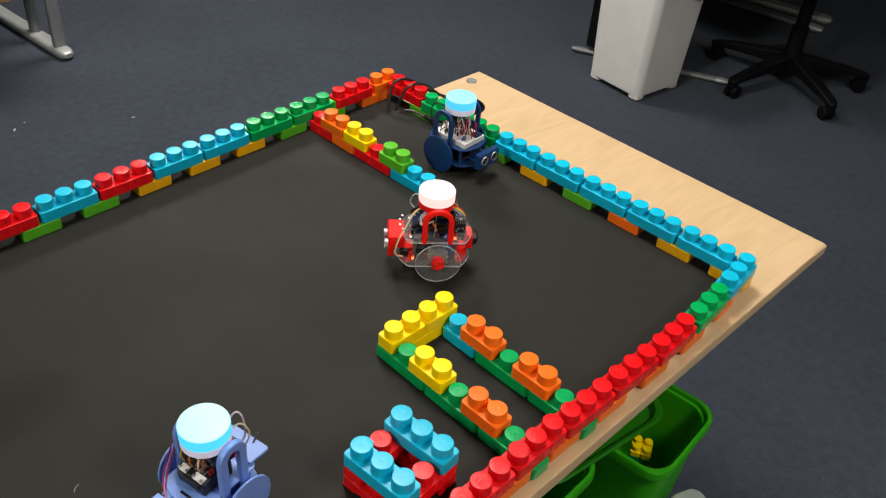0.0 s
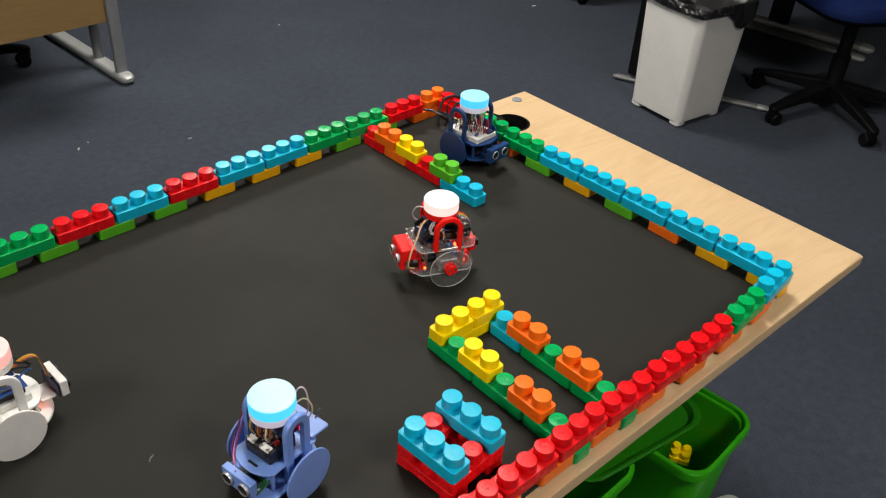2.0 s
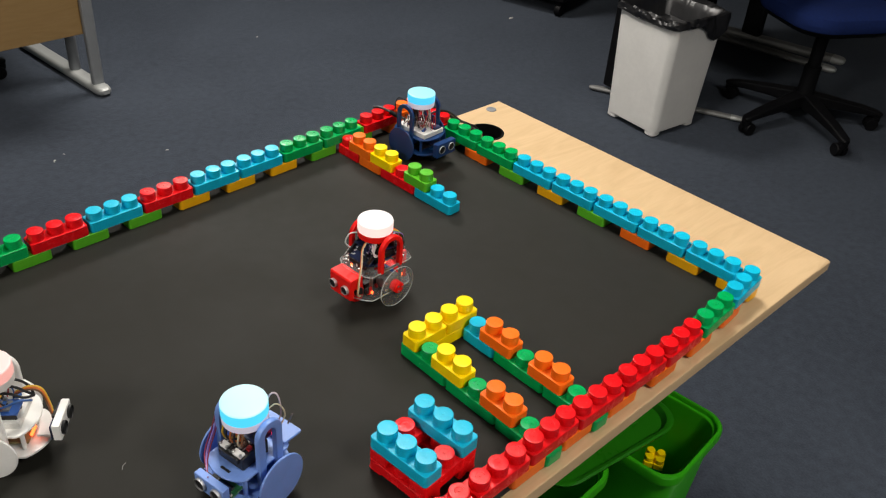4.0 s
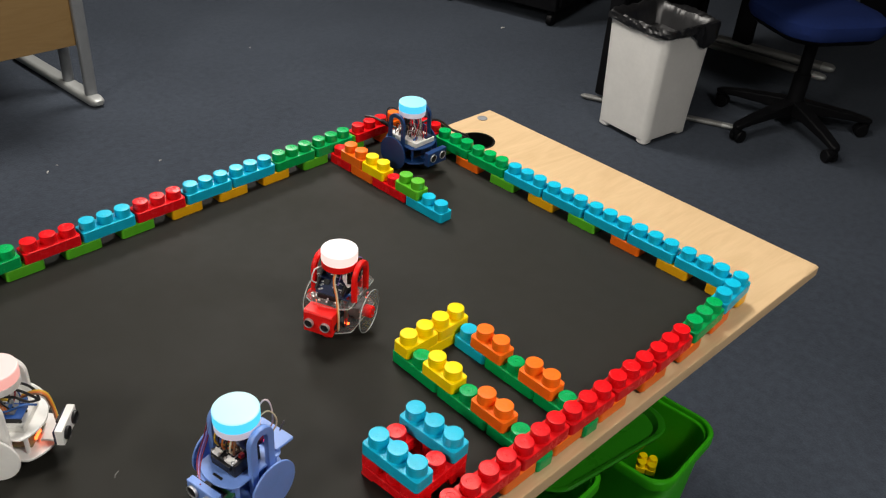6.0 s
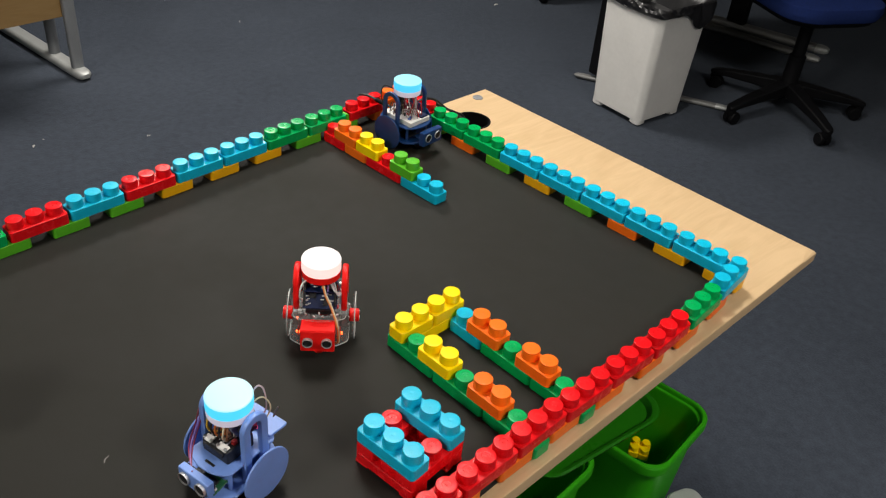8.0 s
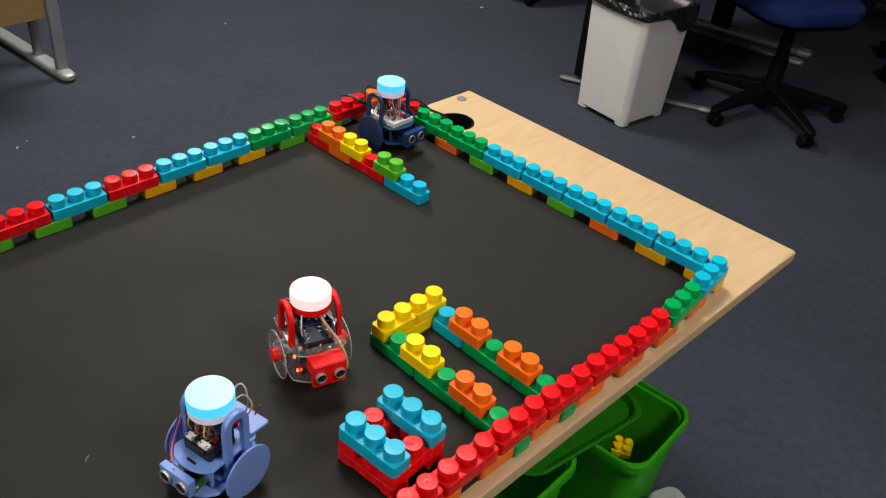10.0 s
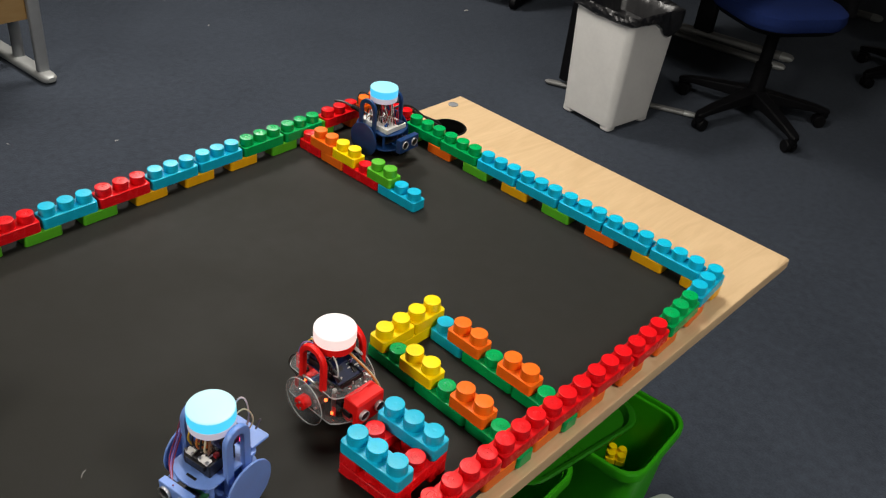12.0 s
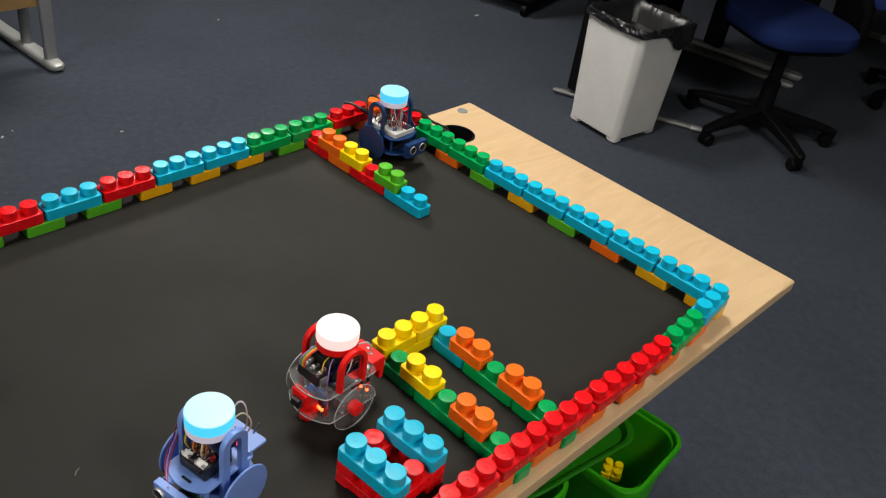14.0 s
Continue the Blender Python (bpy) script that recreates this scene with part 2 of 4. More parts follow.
def rounded(w, d, r, seg=4):
    """Outline of a rounded rectangle, w by d, round the origin."""
    pts = []
    r = min(r, w / 2 - 1e-5, d / 2 - 1e-5)
    for cx, cy, a in ((w / 2 - r, d / 2 - r, 0), (-w / 2 + r, d / 2 - r, 90), (-w / 2 + r, -d / 2 + r, 180), (w / 2 - r, -d / 2 + r, 270)):
        for k in range(seg + 1):
            t = radians(a + 90 * k / seg)
            pts.append((cx + r * math.cos(t), cy + r * math.sin(t)))
    return pts


def circle(r, seg=24, cx=0, cy=0):
    return [(cx + r * math.cos(2 * math.pi * k / seg), cy + r * math.sin(2 * math.pi * k / seg)) for k in range(seg)]


def loft(bm, rings, cap0=True, cap1=True):
    """Joins rings of equal count of 3D points into a skin."""
    vs = [[bm.verts.new(p) for p in ring] for ring in rings]
    n = len(vs[0])
    for a, b in zip(vs, vs[1:]):
        for k in range(n):
            bm.faces.new((a[k], a[(k + 1) % n], b[(k + 1) % n], b[k]))
    if cap0:
        bm.faces.new(list(reversed(vs[0])))
    if cap1:
        bm.faces.new(vs[-1])
    return vs


def scaled(outline, inset, z):
    """The outline pulled in by inset on all sides, at height z."""
    wx = max(abs(p[0]) for p in outline)
    wy = max(abs(p[1]) for p in outline)
    return [(p[0] * (wx - inset) / wx, p[1] * (wy - inset) / wy, z) for p in outline]


def slab(bm, outline, z0, z1, e=0.0006):
    loft(bm, [scaled(outline, e, z0), scaled(outline, 0, z0 + e), scaled(outline, 0, z1 - e), scaled(outline, e, z1)])


def box_bm(w, d, h, r=0.001, m=None, bm=None):
    """A box with rounded edges standing on z = 0."""
    bm = bm or bmesh.new()
    before = len(bm.verts)
    slab(bm, rounded(w, d, r, 3), 0, h, min(r, h * 0.4) * 0.6)
    bm.verts.ensure_lookup_table()
    if m is not None:
        bmesh.ops.transform(bm, matrix=m, verts=bm.verts[before:])
    return bm


def lathe(profile, seg=28, m=None, bm=None, cap0=True, cap1=True):
    bm = bm or bmesh.new()
    before = len(bm.verts)
    loft(bm, [[(x, y, z) for x, y in circle(max(r, 1e-5), seg)] for r, z in profile], cap0, cap1)
    bm.verts.ensure_lookup_table()
    if m is not None:
        bmesh.ops.transform(bm, matrix=m, verts=bm.verts[before:])
    return bm


def tube(points, r, seg=8, bm=None, steps=6):
    """A round tube along a smooth line through the points."""
    bm = bm or bmesh.new()
    p = [Vector(q) for q in points]
    p = [p[0] * 2 - p[1]] + p + [p[-1] * 2 - p[-2]]
    line = []
    for i in range(1, len(p) - 2):
        for k in range(steps):
            t = k / steps
            a, b, c, d = p[i - 1], p[i], p[i + 1], p[i + 2]
            line.append(0.5 * ((2 * b) + (c - a) * t + (2 * a - 5 * b + 4 * c - d) * t * t + (3 * b - a - 3 * c + d) * t ** 3))
    line.append(p[-2])
    rings = []
    up = Vector((0.13, 0.21, 1)).normalized()
    for i, q in enumerate(line):
        t = (line[min(i + 1, len(line) - 1)] - line[max(i - 1, 0)]).normalized()
        s = t.cross(up)
        if s.length < 1e-4:
            s = t.cross(Vector((1, 0, 0)))
        s.normalize()
        u = s.cross(t)
        up = u
        rings.append([tuple(q + r * (math.cos(2 * math.pi * k / seg) * s + math.sin(2 * math.pi * k / seg) * u)) for k in range(seg)])
    loft(bm, rings)
    return bm


def thing(name, label, category, m=None, group="", kind=""):
    ob = new(name)
    ob.empty_display_size = 0.02
    if m is not None:
        ob.matrix_basis = m
    return tagged(ob, label, category, group, kind)


# ---------- room ----------
TABLE_Z = 0.691
MAT_Z = 0.695
P = 0.032
BH = 0.0184
SH = 0.0144
PS = 0.0311

FX0, FX1, FY0, FY1 = -3.6, 7.0, -3.6, 7.0
bm = bmesh.new()
bmesh.ops.create_grid(bm, x_segments=8, y_segments=8, size=0.5, matrix=Matrix.Translation(((FX0 + FX1) / 2, (FY0 + FY1) / 2, 0)) @ Matrix.Diagonal((FX1 - FX0, FY1 - FY0, 1, 1)))
tagged(part("floor", bm, M["carpet"]), "dark blue-grey short pile office carpet with specks of lint", "carpet", kind="structure")
# walls and ceiling are unseen additions; their greys tune the bounced light
for wname, wx, wy, ww, wd in (("wall_north", (FX0 + FX1) / 2, FY1 + 0.05, FX1 - FX0 + 0.2, 0.1), ("wall_south", (FX0 + FX1) / 2, FY0 - 0.05, FX1 - FX0 + 0.2, 0.1),
                              ("wall_east", FX1 + 0.05, (FY0 + FY1) / 2, 0.1, FY1 - FY0), ("wall_west", FX0 - 0.05, (FY0 + FY1) / 2, 0.1, FY1 - FY0)):
    tagged(part(wname, box_bm(ww, wd, CEIL, 0.004), M["wall"], m=pose(wx, wy, 0)), "plain pale painted office wall, added out of view", "wall", kind="structure")
tagged(part("ceiling", box_bm(FX1 - FX0 + 0.2, FY1 - FY0 + 0.2, 0.05, 0.004), M["ceil"], m=pose((FX0 + FX1) / 2, (FY0 + FY1) / 2, CEIL)), "pale tiled office ceiling, added out of view", "ceiling", kind="structure")


# ---------- toy bricks ----------
def brick_body(n, notch=False):
    w, d = n * PS - 0.0005, PS - 0.0005
    bm = bmesh.new()
    o = rounded(w, d, 0.0052, 4)
    if notch:
        loft(bm, [scaled(o, 0.0004, 0.0044), scaled(o, 0, 0.0049), scaled(o, 0, BH - 0.0012), scaled(o, 0.0004, BH - 0.0004), scaled(o, 0.0013, BH)])
        for sx in (-1, 1):
            for sy in (-1, 1):
                box_bm(0.020, 0.013, 0.0050, 0.002, pose(sx * (w / 2 - 0.0104), sy * (d / 2 - 0.0068), 0), bm)
        return bm
    # thin walls are left open below, as a hollow moulding is
    loft(bm, [scaled(o, 0.0022, BH - 0.003), scaled(o, 0.0022, 0.0), scaled(o, 0.0004, 0.0), scaled(o, 0, 0.0006), scaled(o, 0, BH - 0.0012), scaled(o, 0.0004, BH - 0.0004), scaled(o, 0.0013, BH)])
    return bm


STUD = [(0.0129, -0.0005), (0.0126, SH - 0.0009), (0.0123, SH - 0.0003), (0.0117, SH), (0.0058, SH), (0.0053, SH - 0.0005), (0.0017, SH - 0.0005), (0.0012, SH + 0.0001), (0.0, SH + 0.0001)]
PLAIN_STUD = STUD[:4] + [(0.0030, SH), (0.0027, SH - 0.0002), (0.0, SH - 0.0002)]
BODY_BM = {}
STUD_ME = {}
BRICK_LABEL = {"cyan": "sky blue", "red": "glossy red", "green": "dark green", "lime": "lime green", "yellow": "bright yellow", "amber": "amber yellow", "orange": "bright orange"}


def brick(ix, iy, n, layer, colour, along, where, group, skip=(), notch=False, pitch=1.0, turn=0.0):
    """A one-wide brick whose first stud is at (ix, iy), counted in studs; along x or y."""
    key = (n, colour, notch)
    if key not in BODY_BM:
        BODY_BM[key] = mesh_of(brick_body(n, notch), "toy_brick", M[colour])
    if colour not in STUD_ME:
        STUD_ME[colour] = mesh_of(lathe(STUD if colour in ("red", "green") else PLAIN_STUD, 22, cap0=False), "stud", M[colour])
    dx, dy = pitch * (n - 1) / 2 * (along == "x"), pitch * (n - 1) / 2 * (along == "y")
    jig = random.Random(int(ix * 31 + iy * 977 + layer * 7))
    ob = new("toy_brick", BODY_BM[key])
    ob.matrix_basis = pose((ix + dx) * P + jig.uniform(-0.0004, 0.0004), (iy + dy) * P + jig.uniform(-0.0004, 0.0004), MAT_Z + 0.0002 + layer * (BH + 0.0001), 0, 0, (90 if along == "y" else 0) + turn + jig.uniform(-0.35, 0.35))
    count = {1: "single", 2: "two-stud", 3: "three-stud", 4: "four-stud"}[n]
    tagged(ob, "%s %s toy brick %s" % (BRICK_LABEL[colour], count, where), "toy brick", group)
    for k in range(n):
        if k in skip:
            continue
        s = new("stud", STUD_ME[colour])
        s.parent = ob
        s.matrix_basis = pose((k - (n - 1) / 2) * PS, 0, BH, 0, 0, jig.uniform(0, 360))
    return ob


def run(cells, fixed, along, layer, where, group, off=0.0, pitch=1.0):
    """Bricks on one line: (first stud, count, colour)."""
    for first, n, colour in cells:
        if along == "y":
            brick(fixed, first * pitch + off, n, layer, colour, "y", where, group, pitch=pitch)
        else:
            brick(-(first + n - 1) + off, fixed, n, layer, colour, "x", where, group)


G1, G2, G3 = "bricks of the arena wall", "bricks of the inner walls", "bricks of the small tower"
TOP, LOW = "in the arena wall's top course", "in the arena wall's gapped lower course"
# right wall
run([(1, 3, "cyan"), (4, 3, "cyan"), (7, 3, "cyan"), (10, 3, "cyan"), (13, 3, "cyan"), (16, 3, "green")], 0, "y", 1, TOP, G1)
run([(19, 3, "green")], 0.09, "y", 1, TOP, G1)
run([(22, 3, "red")], 0.26, "y", 1, TOP, G1)
run([(0, 2, "amber"), (3, 2, "amber"), (6, 2, "orange"), (9, 2, "lime"), (12, 2, "amber"), (15, 2, "lime")], 0, "y", 0, LOW, G1)
run([(18, 2, "orange")], 0.05, "y", 0, LOW, G1)
run([(21, 2, "lime")], 0.18, "y", 0, LOW, G1)
# front wall
# its free-standing half bows outwards a little
for first, colour, dx, dy, turn in ((0, "cyan", 0.11, -0.04, 3.5), (3, "green", -0.03, -0.27, 2.4), (6, "red", -0.11, -0.30, 0.4), (9, "red", -0.09, -0.17, -2.6), (12, "red", -0.11, -0.07, -2.4)):
    brick(-(first + 2) + dx, dy, 3, 1, colour, "x", TOP, G1, turn=turn)
for first, dx, dy, turn in ((2, 0.0, -0.14, 3.0), (5, -0.06, -0.30, 0.5), (8, -0.1, -0.27, -1.5), (11, -0.1, -0.12, -2.6)):
    brick(-(first + 1) + dx, dy, 2, 0, "orange", "x", LOW, G1, turn=turn)
for first in range(15, 30, 3):
    brick(-(first + 2) - 0.03, 0.018 * (first - 11), 3, 1, "red", "x", TOP, G1, turn=-1.0)
for first in (14, 17, 20, 23, 26):
    brick(-(first + 1) - 0.03, 0.018 * (first - 12), 2, 0, "orange", "x", LOW, G1, turn=-1.0)
# far wall
run([(0, 2, "orange")], 25, "x", 1, TOP, G1, off=0.30)
run([(2, 3, "red")], 25, "x", 1, TOP, G1, off=0.20)
run([(5, 3, "green"), (8, 3, "green"), (11, 3, "cyan"), (14, 3, "cyan"), (17, 3, "red"), (20, 3, "cyan"), (23, 3, "red"), (26, 3, "green"), (29, 3, "red")], 25, "x", 1, TOP, G1)
run([(0, 3, "orange")], 25, "x", 0, LOW, G1, off=0.28)
run([(4, 2, "lime"), (7, 2, "lime"), (10, 2, "amber"), (13, 2, "amber"), (16, 2, "amber"), (19, 2, "lime"), (22, 2, "lime"), (25, 2, "lime"), (28, 2, "lime")], 25, "x", 0, LOW, G1)
# spur from the far wall
SPUR = "in the short spur wall"
run([(15, 3, "cyan"), (18, 3, "red"), (21, 2, "orange"), (23, 2, "red")], -5.92, "y", 0, SPUR, G2, off=0.80, pitch=0.972)
run([(17, 2, "lime"), (20, 2, "yellow"), (22, 2, "orange")], -5.92, "y", 1, SPUR, G2, off=0.80, pitch=0.972)
# pen against the front wall
PEN = "in the low inner pen"


def pen_leg(x0, y0, slant, low, high):
    """Two courses along a line that leaves the front wall a little aslant."""
    for layer, cells in enumerate((low, high)):
        for first, n, colour in cells:
            mid = (first + (n - 1) / 2) * 0.972
            hidden = (0,) if layer == 0 and first == 0 else (2,) if layer == 0 and first == 6 and n == 3 else ()
            brick(x0 + mid * math.sin(radians(slant)), y0 + mid - (n - 1) / 2, n, layer, colour, "y", PEN, G2, skip=hidden, turn=-slant)


pen_leg(-16.17, -0.03, 2.0, [(0, 3, "green"), (3, 3, "green"), (6, 3, "green")], [(2, 2, "orange"), (5, 2, "yellow")])
pen_leg(-13.22, -0.16, 1.7, [(0, 3, "green"), (3, 3, "green"), (6, 2, "cyan")], [(2, 2, "orange"), (5, 2, "orange")])
for x0, y0, layer, n in ((-15.87, 7.705, 1, 2), (-13.90, 7.64, 1, 2), (-14.92, 7.655, 0, 3)):
    brick(x0, y0, n, layer, "yellow", "x", PEN, G2, turn=-1.9)
# small tower, standing a little askew
TOW = "in the small tower"
TX, TY, TTURN = -20.23, 2.775, 3.0
tc, ts = math.cos(radians(TTURN)), math.sin(radians(TTURN))
for side in (-1, 1):
    cx, cy = TX + side * tc, TY + side * ts
    brick(cx, cy - 1, 3, 0, "red", "y", TOW, G3, notch=True, turn=TTURN)
    brick(cx, cy - 1, 3, 2, "cyan", "y", TOW, G3, turn=TTURN)
    cx, cy = TX - side * ts, TY + side * tc
    brick(cx - 1, cy, 3, 1, "red", "x", TOW, G3, turn=TTURN)

# ---------- arena table ----------
table = thing("office_table", "pale beech office table that carries the arena", "table", pose(0.225, -0.05, 0, 0, 0, -1.7))
TW, TD = 1.6, 0.81
PORT = (0.104, 0.668, 0.0368)
hole = table.matrix_basis.inverted() @ Vector((PORT[0], PORT[1], 0))


def holed_top():
    """A slab with rounded edges and a round hole right through it."""
    n = 96
    turns = [2 * math.pi * k / n for k in range(n)]
    for qx, qy in ((0, 0), (0, TD), (-TW, 0), (-TW, TD)):
        a = math.atan2(qy - hole.y, qx - hole.x) % (2 * math.pi)
        k = min(range(n), key=lambda j: abs((turns[j] - a + math.pi) % (2 * math.pi) - math.pi))
        turns[k] = a

    def rim(inset, z):
        pts = []
        for a in turns:
            c, d = math.cos(a), math.sin(a)
            reach = [((-inset if c > 0 else -TW + inset) - hole.x) / c if abs(c) > 1e-9 else 99, ((TD - inset if d > 0 else inset) - hole.y) / d if abs(d) > 1e-9 else 99]
            pts.append((hole.x + c * min(reach), hole.y + d * min(reach), z))
        return pts

    def bore(r, z):
        return [(hole.x + r * math.cos(a), hole.y + r * math.sin(a), z) for a in turns]

    bm = bmesh.new()
    z0, z1 = TABLE_Z - 0.0235, TABLE_Z
    loft(bm, [bore(PORT[2], z0), rim(0.003, z0), rim(0.0008, z0 + 0.0008), rim(0.0, z0 + 0.003), rim(0.0, z1 - 0.0035), rim(0.0010, z1 - 0.0010), rim(0.0035, z1), bore(PORT[2], z1), bore(PORT[2], z0)], False, False)
    bmesh.ops.remove_doubles(bm, verts=bm.verts, dist=1e-6)
    return bm


part("tabletop", holed_top(), M["wood"], table)
for lx in (-0.35, -1.45):
    part("leg", tube([(lx, 0.4, 0.05), (lx, 0.4, 0.66)], 0.03, 12, steps=1), M["steel"], table)
    part("foot", box_bm(0.06, 0.66, 0.03, 0.012, pose(lx, 0.4, 0.0)), M["steel"], table)
    part("top_rail", box_bm(0.04, 0.6, 0.034, 0.004, pose(lx, 0.4, 0.635)), M["steel"], table)

mat = part("arena_mat", box_bm(1.64, 25.6 * P, 0.0038, 0.002), M["mat"], m=pose(-0.82 + 0.52 * P, 12.6 * P, MAT_Z - 0.0038))
tagged(mat, "matt black flat board lying on the table as arena floor", "mat")

M["panel"] = glow("panel_glow", (1.0, 0.95, 0.88), 2.0)
M["barrel"] = plain("sensor_barrel", (0.52, 0.52, 0.52), rough=0.4, metal=0.6, vary=0.15, scale=200, spec=0.3)
# black port plastic, darkened to stand for the shade inside an open hole
M["soot"] = plain("hole_black", (0.006, 0.006, 0.006), rough=0.8, vary=0.2, scale=60, spec=0.1)
# a black cable port and a small steel cap are set into the tabletop
port = part("cable_port", lathe([(0.0395, 0.0002), (0.0395, 0.0012), (0.0385, 0.0020), (0.0362, 0.0020), (0.0356, 0.0012), (0.0350, -0.045), (0.0330, -0.050), (0.0, -0.050)], 40, cap0=False), M["soot"], m=pose(PORT[0], PORT[1], TABLE_Z))
tagged(port, "round black plastic cable port set into the tabletop", "cable port")
knob = part("table_cap", lathe([(0.0115, 0.0), (0.0115, 0.0015), (0.0105, 0.0022), (0.008, 0.0022), (0.0075, 0.0016), (0.0, 0.0016)], 24), M["steel"], m=pose(0.198, 0.737, TABLE_Z))
tagged(knob, "small round grey metal cap in the tabletop corner", "cap")
bm = tube([(0.100, 0.672, TABLE_Z - 0.030), (0.092, 0.682, TABLE_Z + 0.006), (0.075, 0.694, TABLE_Z + 0.018), (0.052, 0.708, TABLE_Z + 0.030), (0.034, 0.724, TABLE_Z + 0.044), (0.006, 0.744, TABLE_Z + 0.060), (-0.02, 0.752, TABLE_Z + 0.056), (-0.035, 0.747, TABLE_Z + 0.030), (-0.042, 0.742, TABLE_Z + 0.008)], 0.0028)
tube([(0.092, 0.660, TABLE_Z - 0.030), (0.082, 0.664, TABLE_Z + 0.006), (0.066, 0.678, TABLE_Z + 0.020), (0.046, 0.694, TABLE_Z + 0.036), (0.024, 0.712, TABLE_Z + 0.056), (-0.012, 0.722, TABLE_Z + 0.056), (-0.035, 0.73, TABLE_Z + 0.010)], 0.0022, bm=bm)
tube([(0.054, 0.707, TABLE_Z + 0.029), (0.036, 0.722, TABLE_Z + 0.043)], 0.0052, 10, bm=bm, steps=2)
cable = part("cable", bm, M["w_blk"])
tagged(cable, "black power cables looping from the cable port over the wall", "cable")


# ---------- small wheeled robots ----------
M["w_pnk"] = plain("pale_pink_wire", (0.62, 0.48, 0.52), rough=0.45, vary=0.1, scale=200)
M["w_grn"] = plain("green_wire", (0.05, 0.30, 0.08), rough=0.4, vary=0.1, scale=200)
M["w_mar"] = plain("maroon_wire", (0.22, 0.02, 0.05), rough=0.4, vary=0.15, scale=200)
M["w_crm"] = plain("cream_wire", (0.62, 0.52, 0.34), rough=0.45, vary=0.1, scale=200)
def clutter(parent, seed, z, rx, ry, count, names=("chip", "w_wht", "steel", "chip", "olive", "motor")):
    """Small soldered components on a board."""
    rng = random.Random(seed)
    for k in range(count):
        w, d, h = rng.uniform(0.002, 0.007), rng.uniform(0.002, 0.006), rng.uniform(0.0015, 0.006)
        part("component", box_bm(w, d, h, 0.0005, pose(rng.uniform(-rx, rx), rng.uniform(-ry, ry), z, 0, 0, rng.choice((0, 90)))), M[names[k % len(names)]], parent)


# opaque pale colour paints the bright glint along clear acrylic edges
M["edge_glint"] = plain("acrylic_edge_glint", (0.48, 0.51, 0.50), rough=0.25, vary=0.25, scale=60)
M["clearbox"] = plain("frosted_motor", (0.17, 0.165, 0.16), rough=0.3, vary=0.25, scale=90)

def plate_outline(r, front, side):
    """A round plate with flats for the wheels and a squarer nose."""
    pts = []
    for k in range(48):
        a = 2 * math.pi * k / 48
        x, y = r * math.cos(a), r * math.sin(a)
        if x > 0:
            x *= front / r
        y = max(-side, min(side, y))
        pts.append((x, y))
    return pts


def arch_bm(half, z0, z1, width, thick):
    """An upside-down U in the xz plane: half its span, from z0 to z1."""
    line = [(-half, z0)]
    r = half
    for k in range(13):
        a = math.pi - math.pi * k / 12
        line.append((r * math.cos(a), z1 - r + r * math.sin(a)))
    line.append((half, z0))
    bm = bmesh.new()
    rings = []
    for i, (x, z) in enumerate(line):
        x0, zz0 = line[max(i - 1, 0)]
        x1, zz1 = line[min(i + 1, len(line) - 1)]
        t = Vector((x1 - x0, 0, zz1 - zz0)).normalized()
        n = Vector((-t.z, 0, t.x))
        ring = []
        for a, b in rounded(width, thick, min(width, thick) * 0.3, 2):
            q = Vector((x, 0, z)) + n * a
            ring.append((q.x, b, q.z))
        rings.append(ring)
    loft(bm, rings)
    return bm


def wires(parent, seed, names, lo, hi, reach, count):
    """Loose jumper wires between the boards and the lamp above them."""
    rng = random.Random(seed)
    for k in range(count):
        a0, a1 = rng.uniform(0, 6.28), rng.uniform(-0.9, 0.9)
        p0 = (reach * math.cos(a0) * 0.8, reach * math.sin(a0) * 0.8, lo)
        p3 = (0.016 * math.cos(a0 + a1), 0.016 * math.sin(a0 + a1), hi)
        mid = [(reach * rng.uniform(0.8, 1.1) * math.cos(a0 + a1 * f), reach * rng.uniform(0.8, 1.1) * math.sin(a0 + a1 * f), lo + (hi - lo) * f) for f in (0.3, 0.7)]
        part("wire", tube([p0, *mid, p3], 0.00095, 6, steps=4), M[names[k % len(names)]], parent)


DECK = ("upper_plate", "circuit_board", "header_strip", "usb_port", "display_board", "print_mark", "board_chip", "side_board", "pin", "shield_board", "component", "screw", "arch")


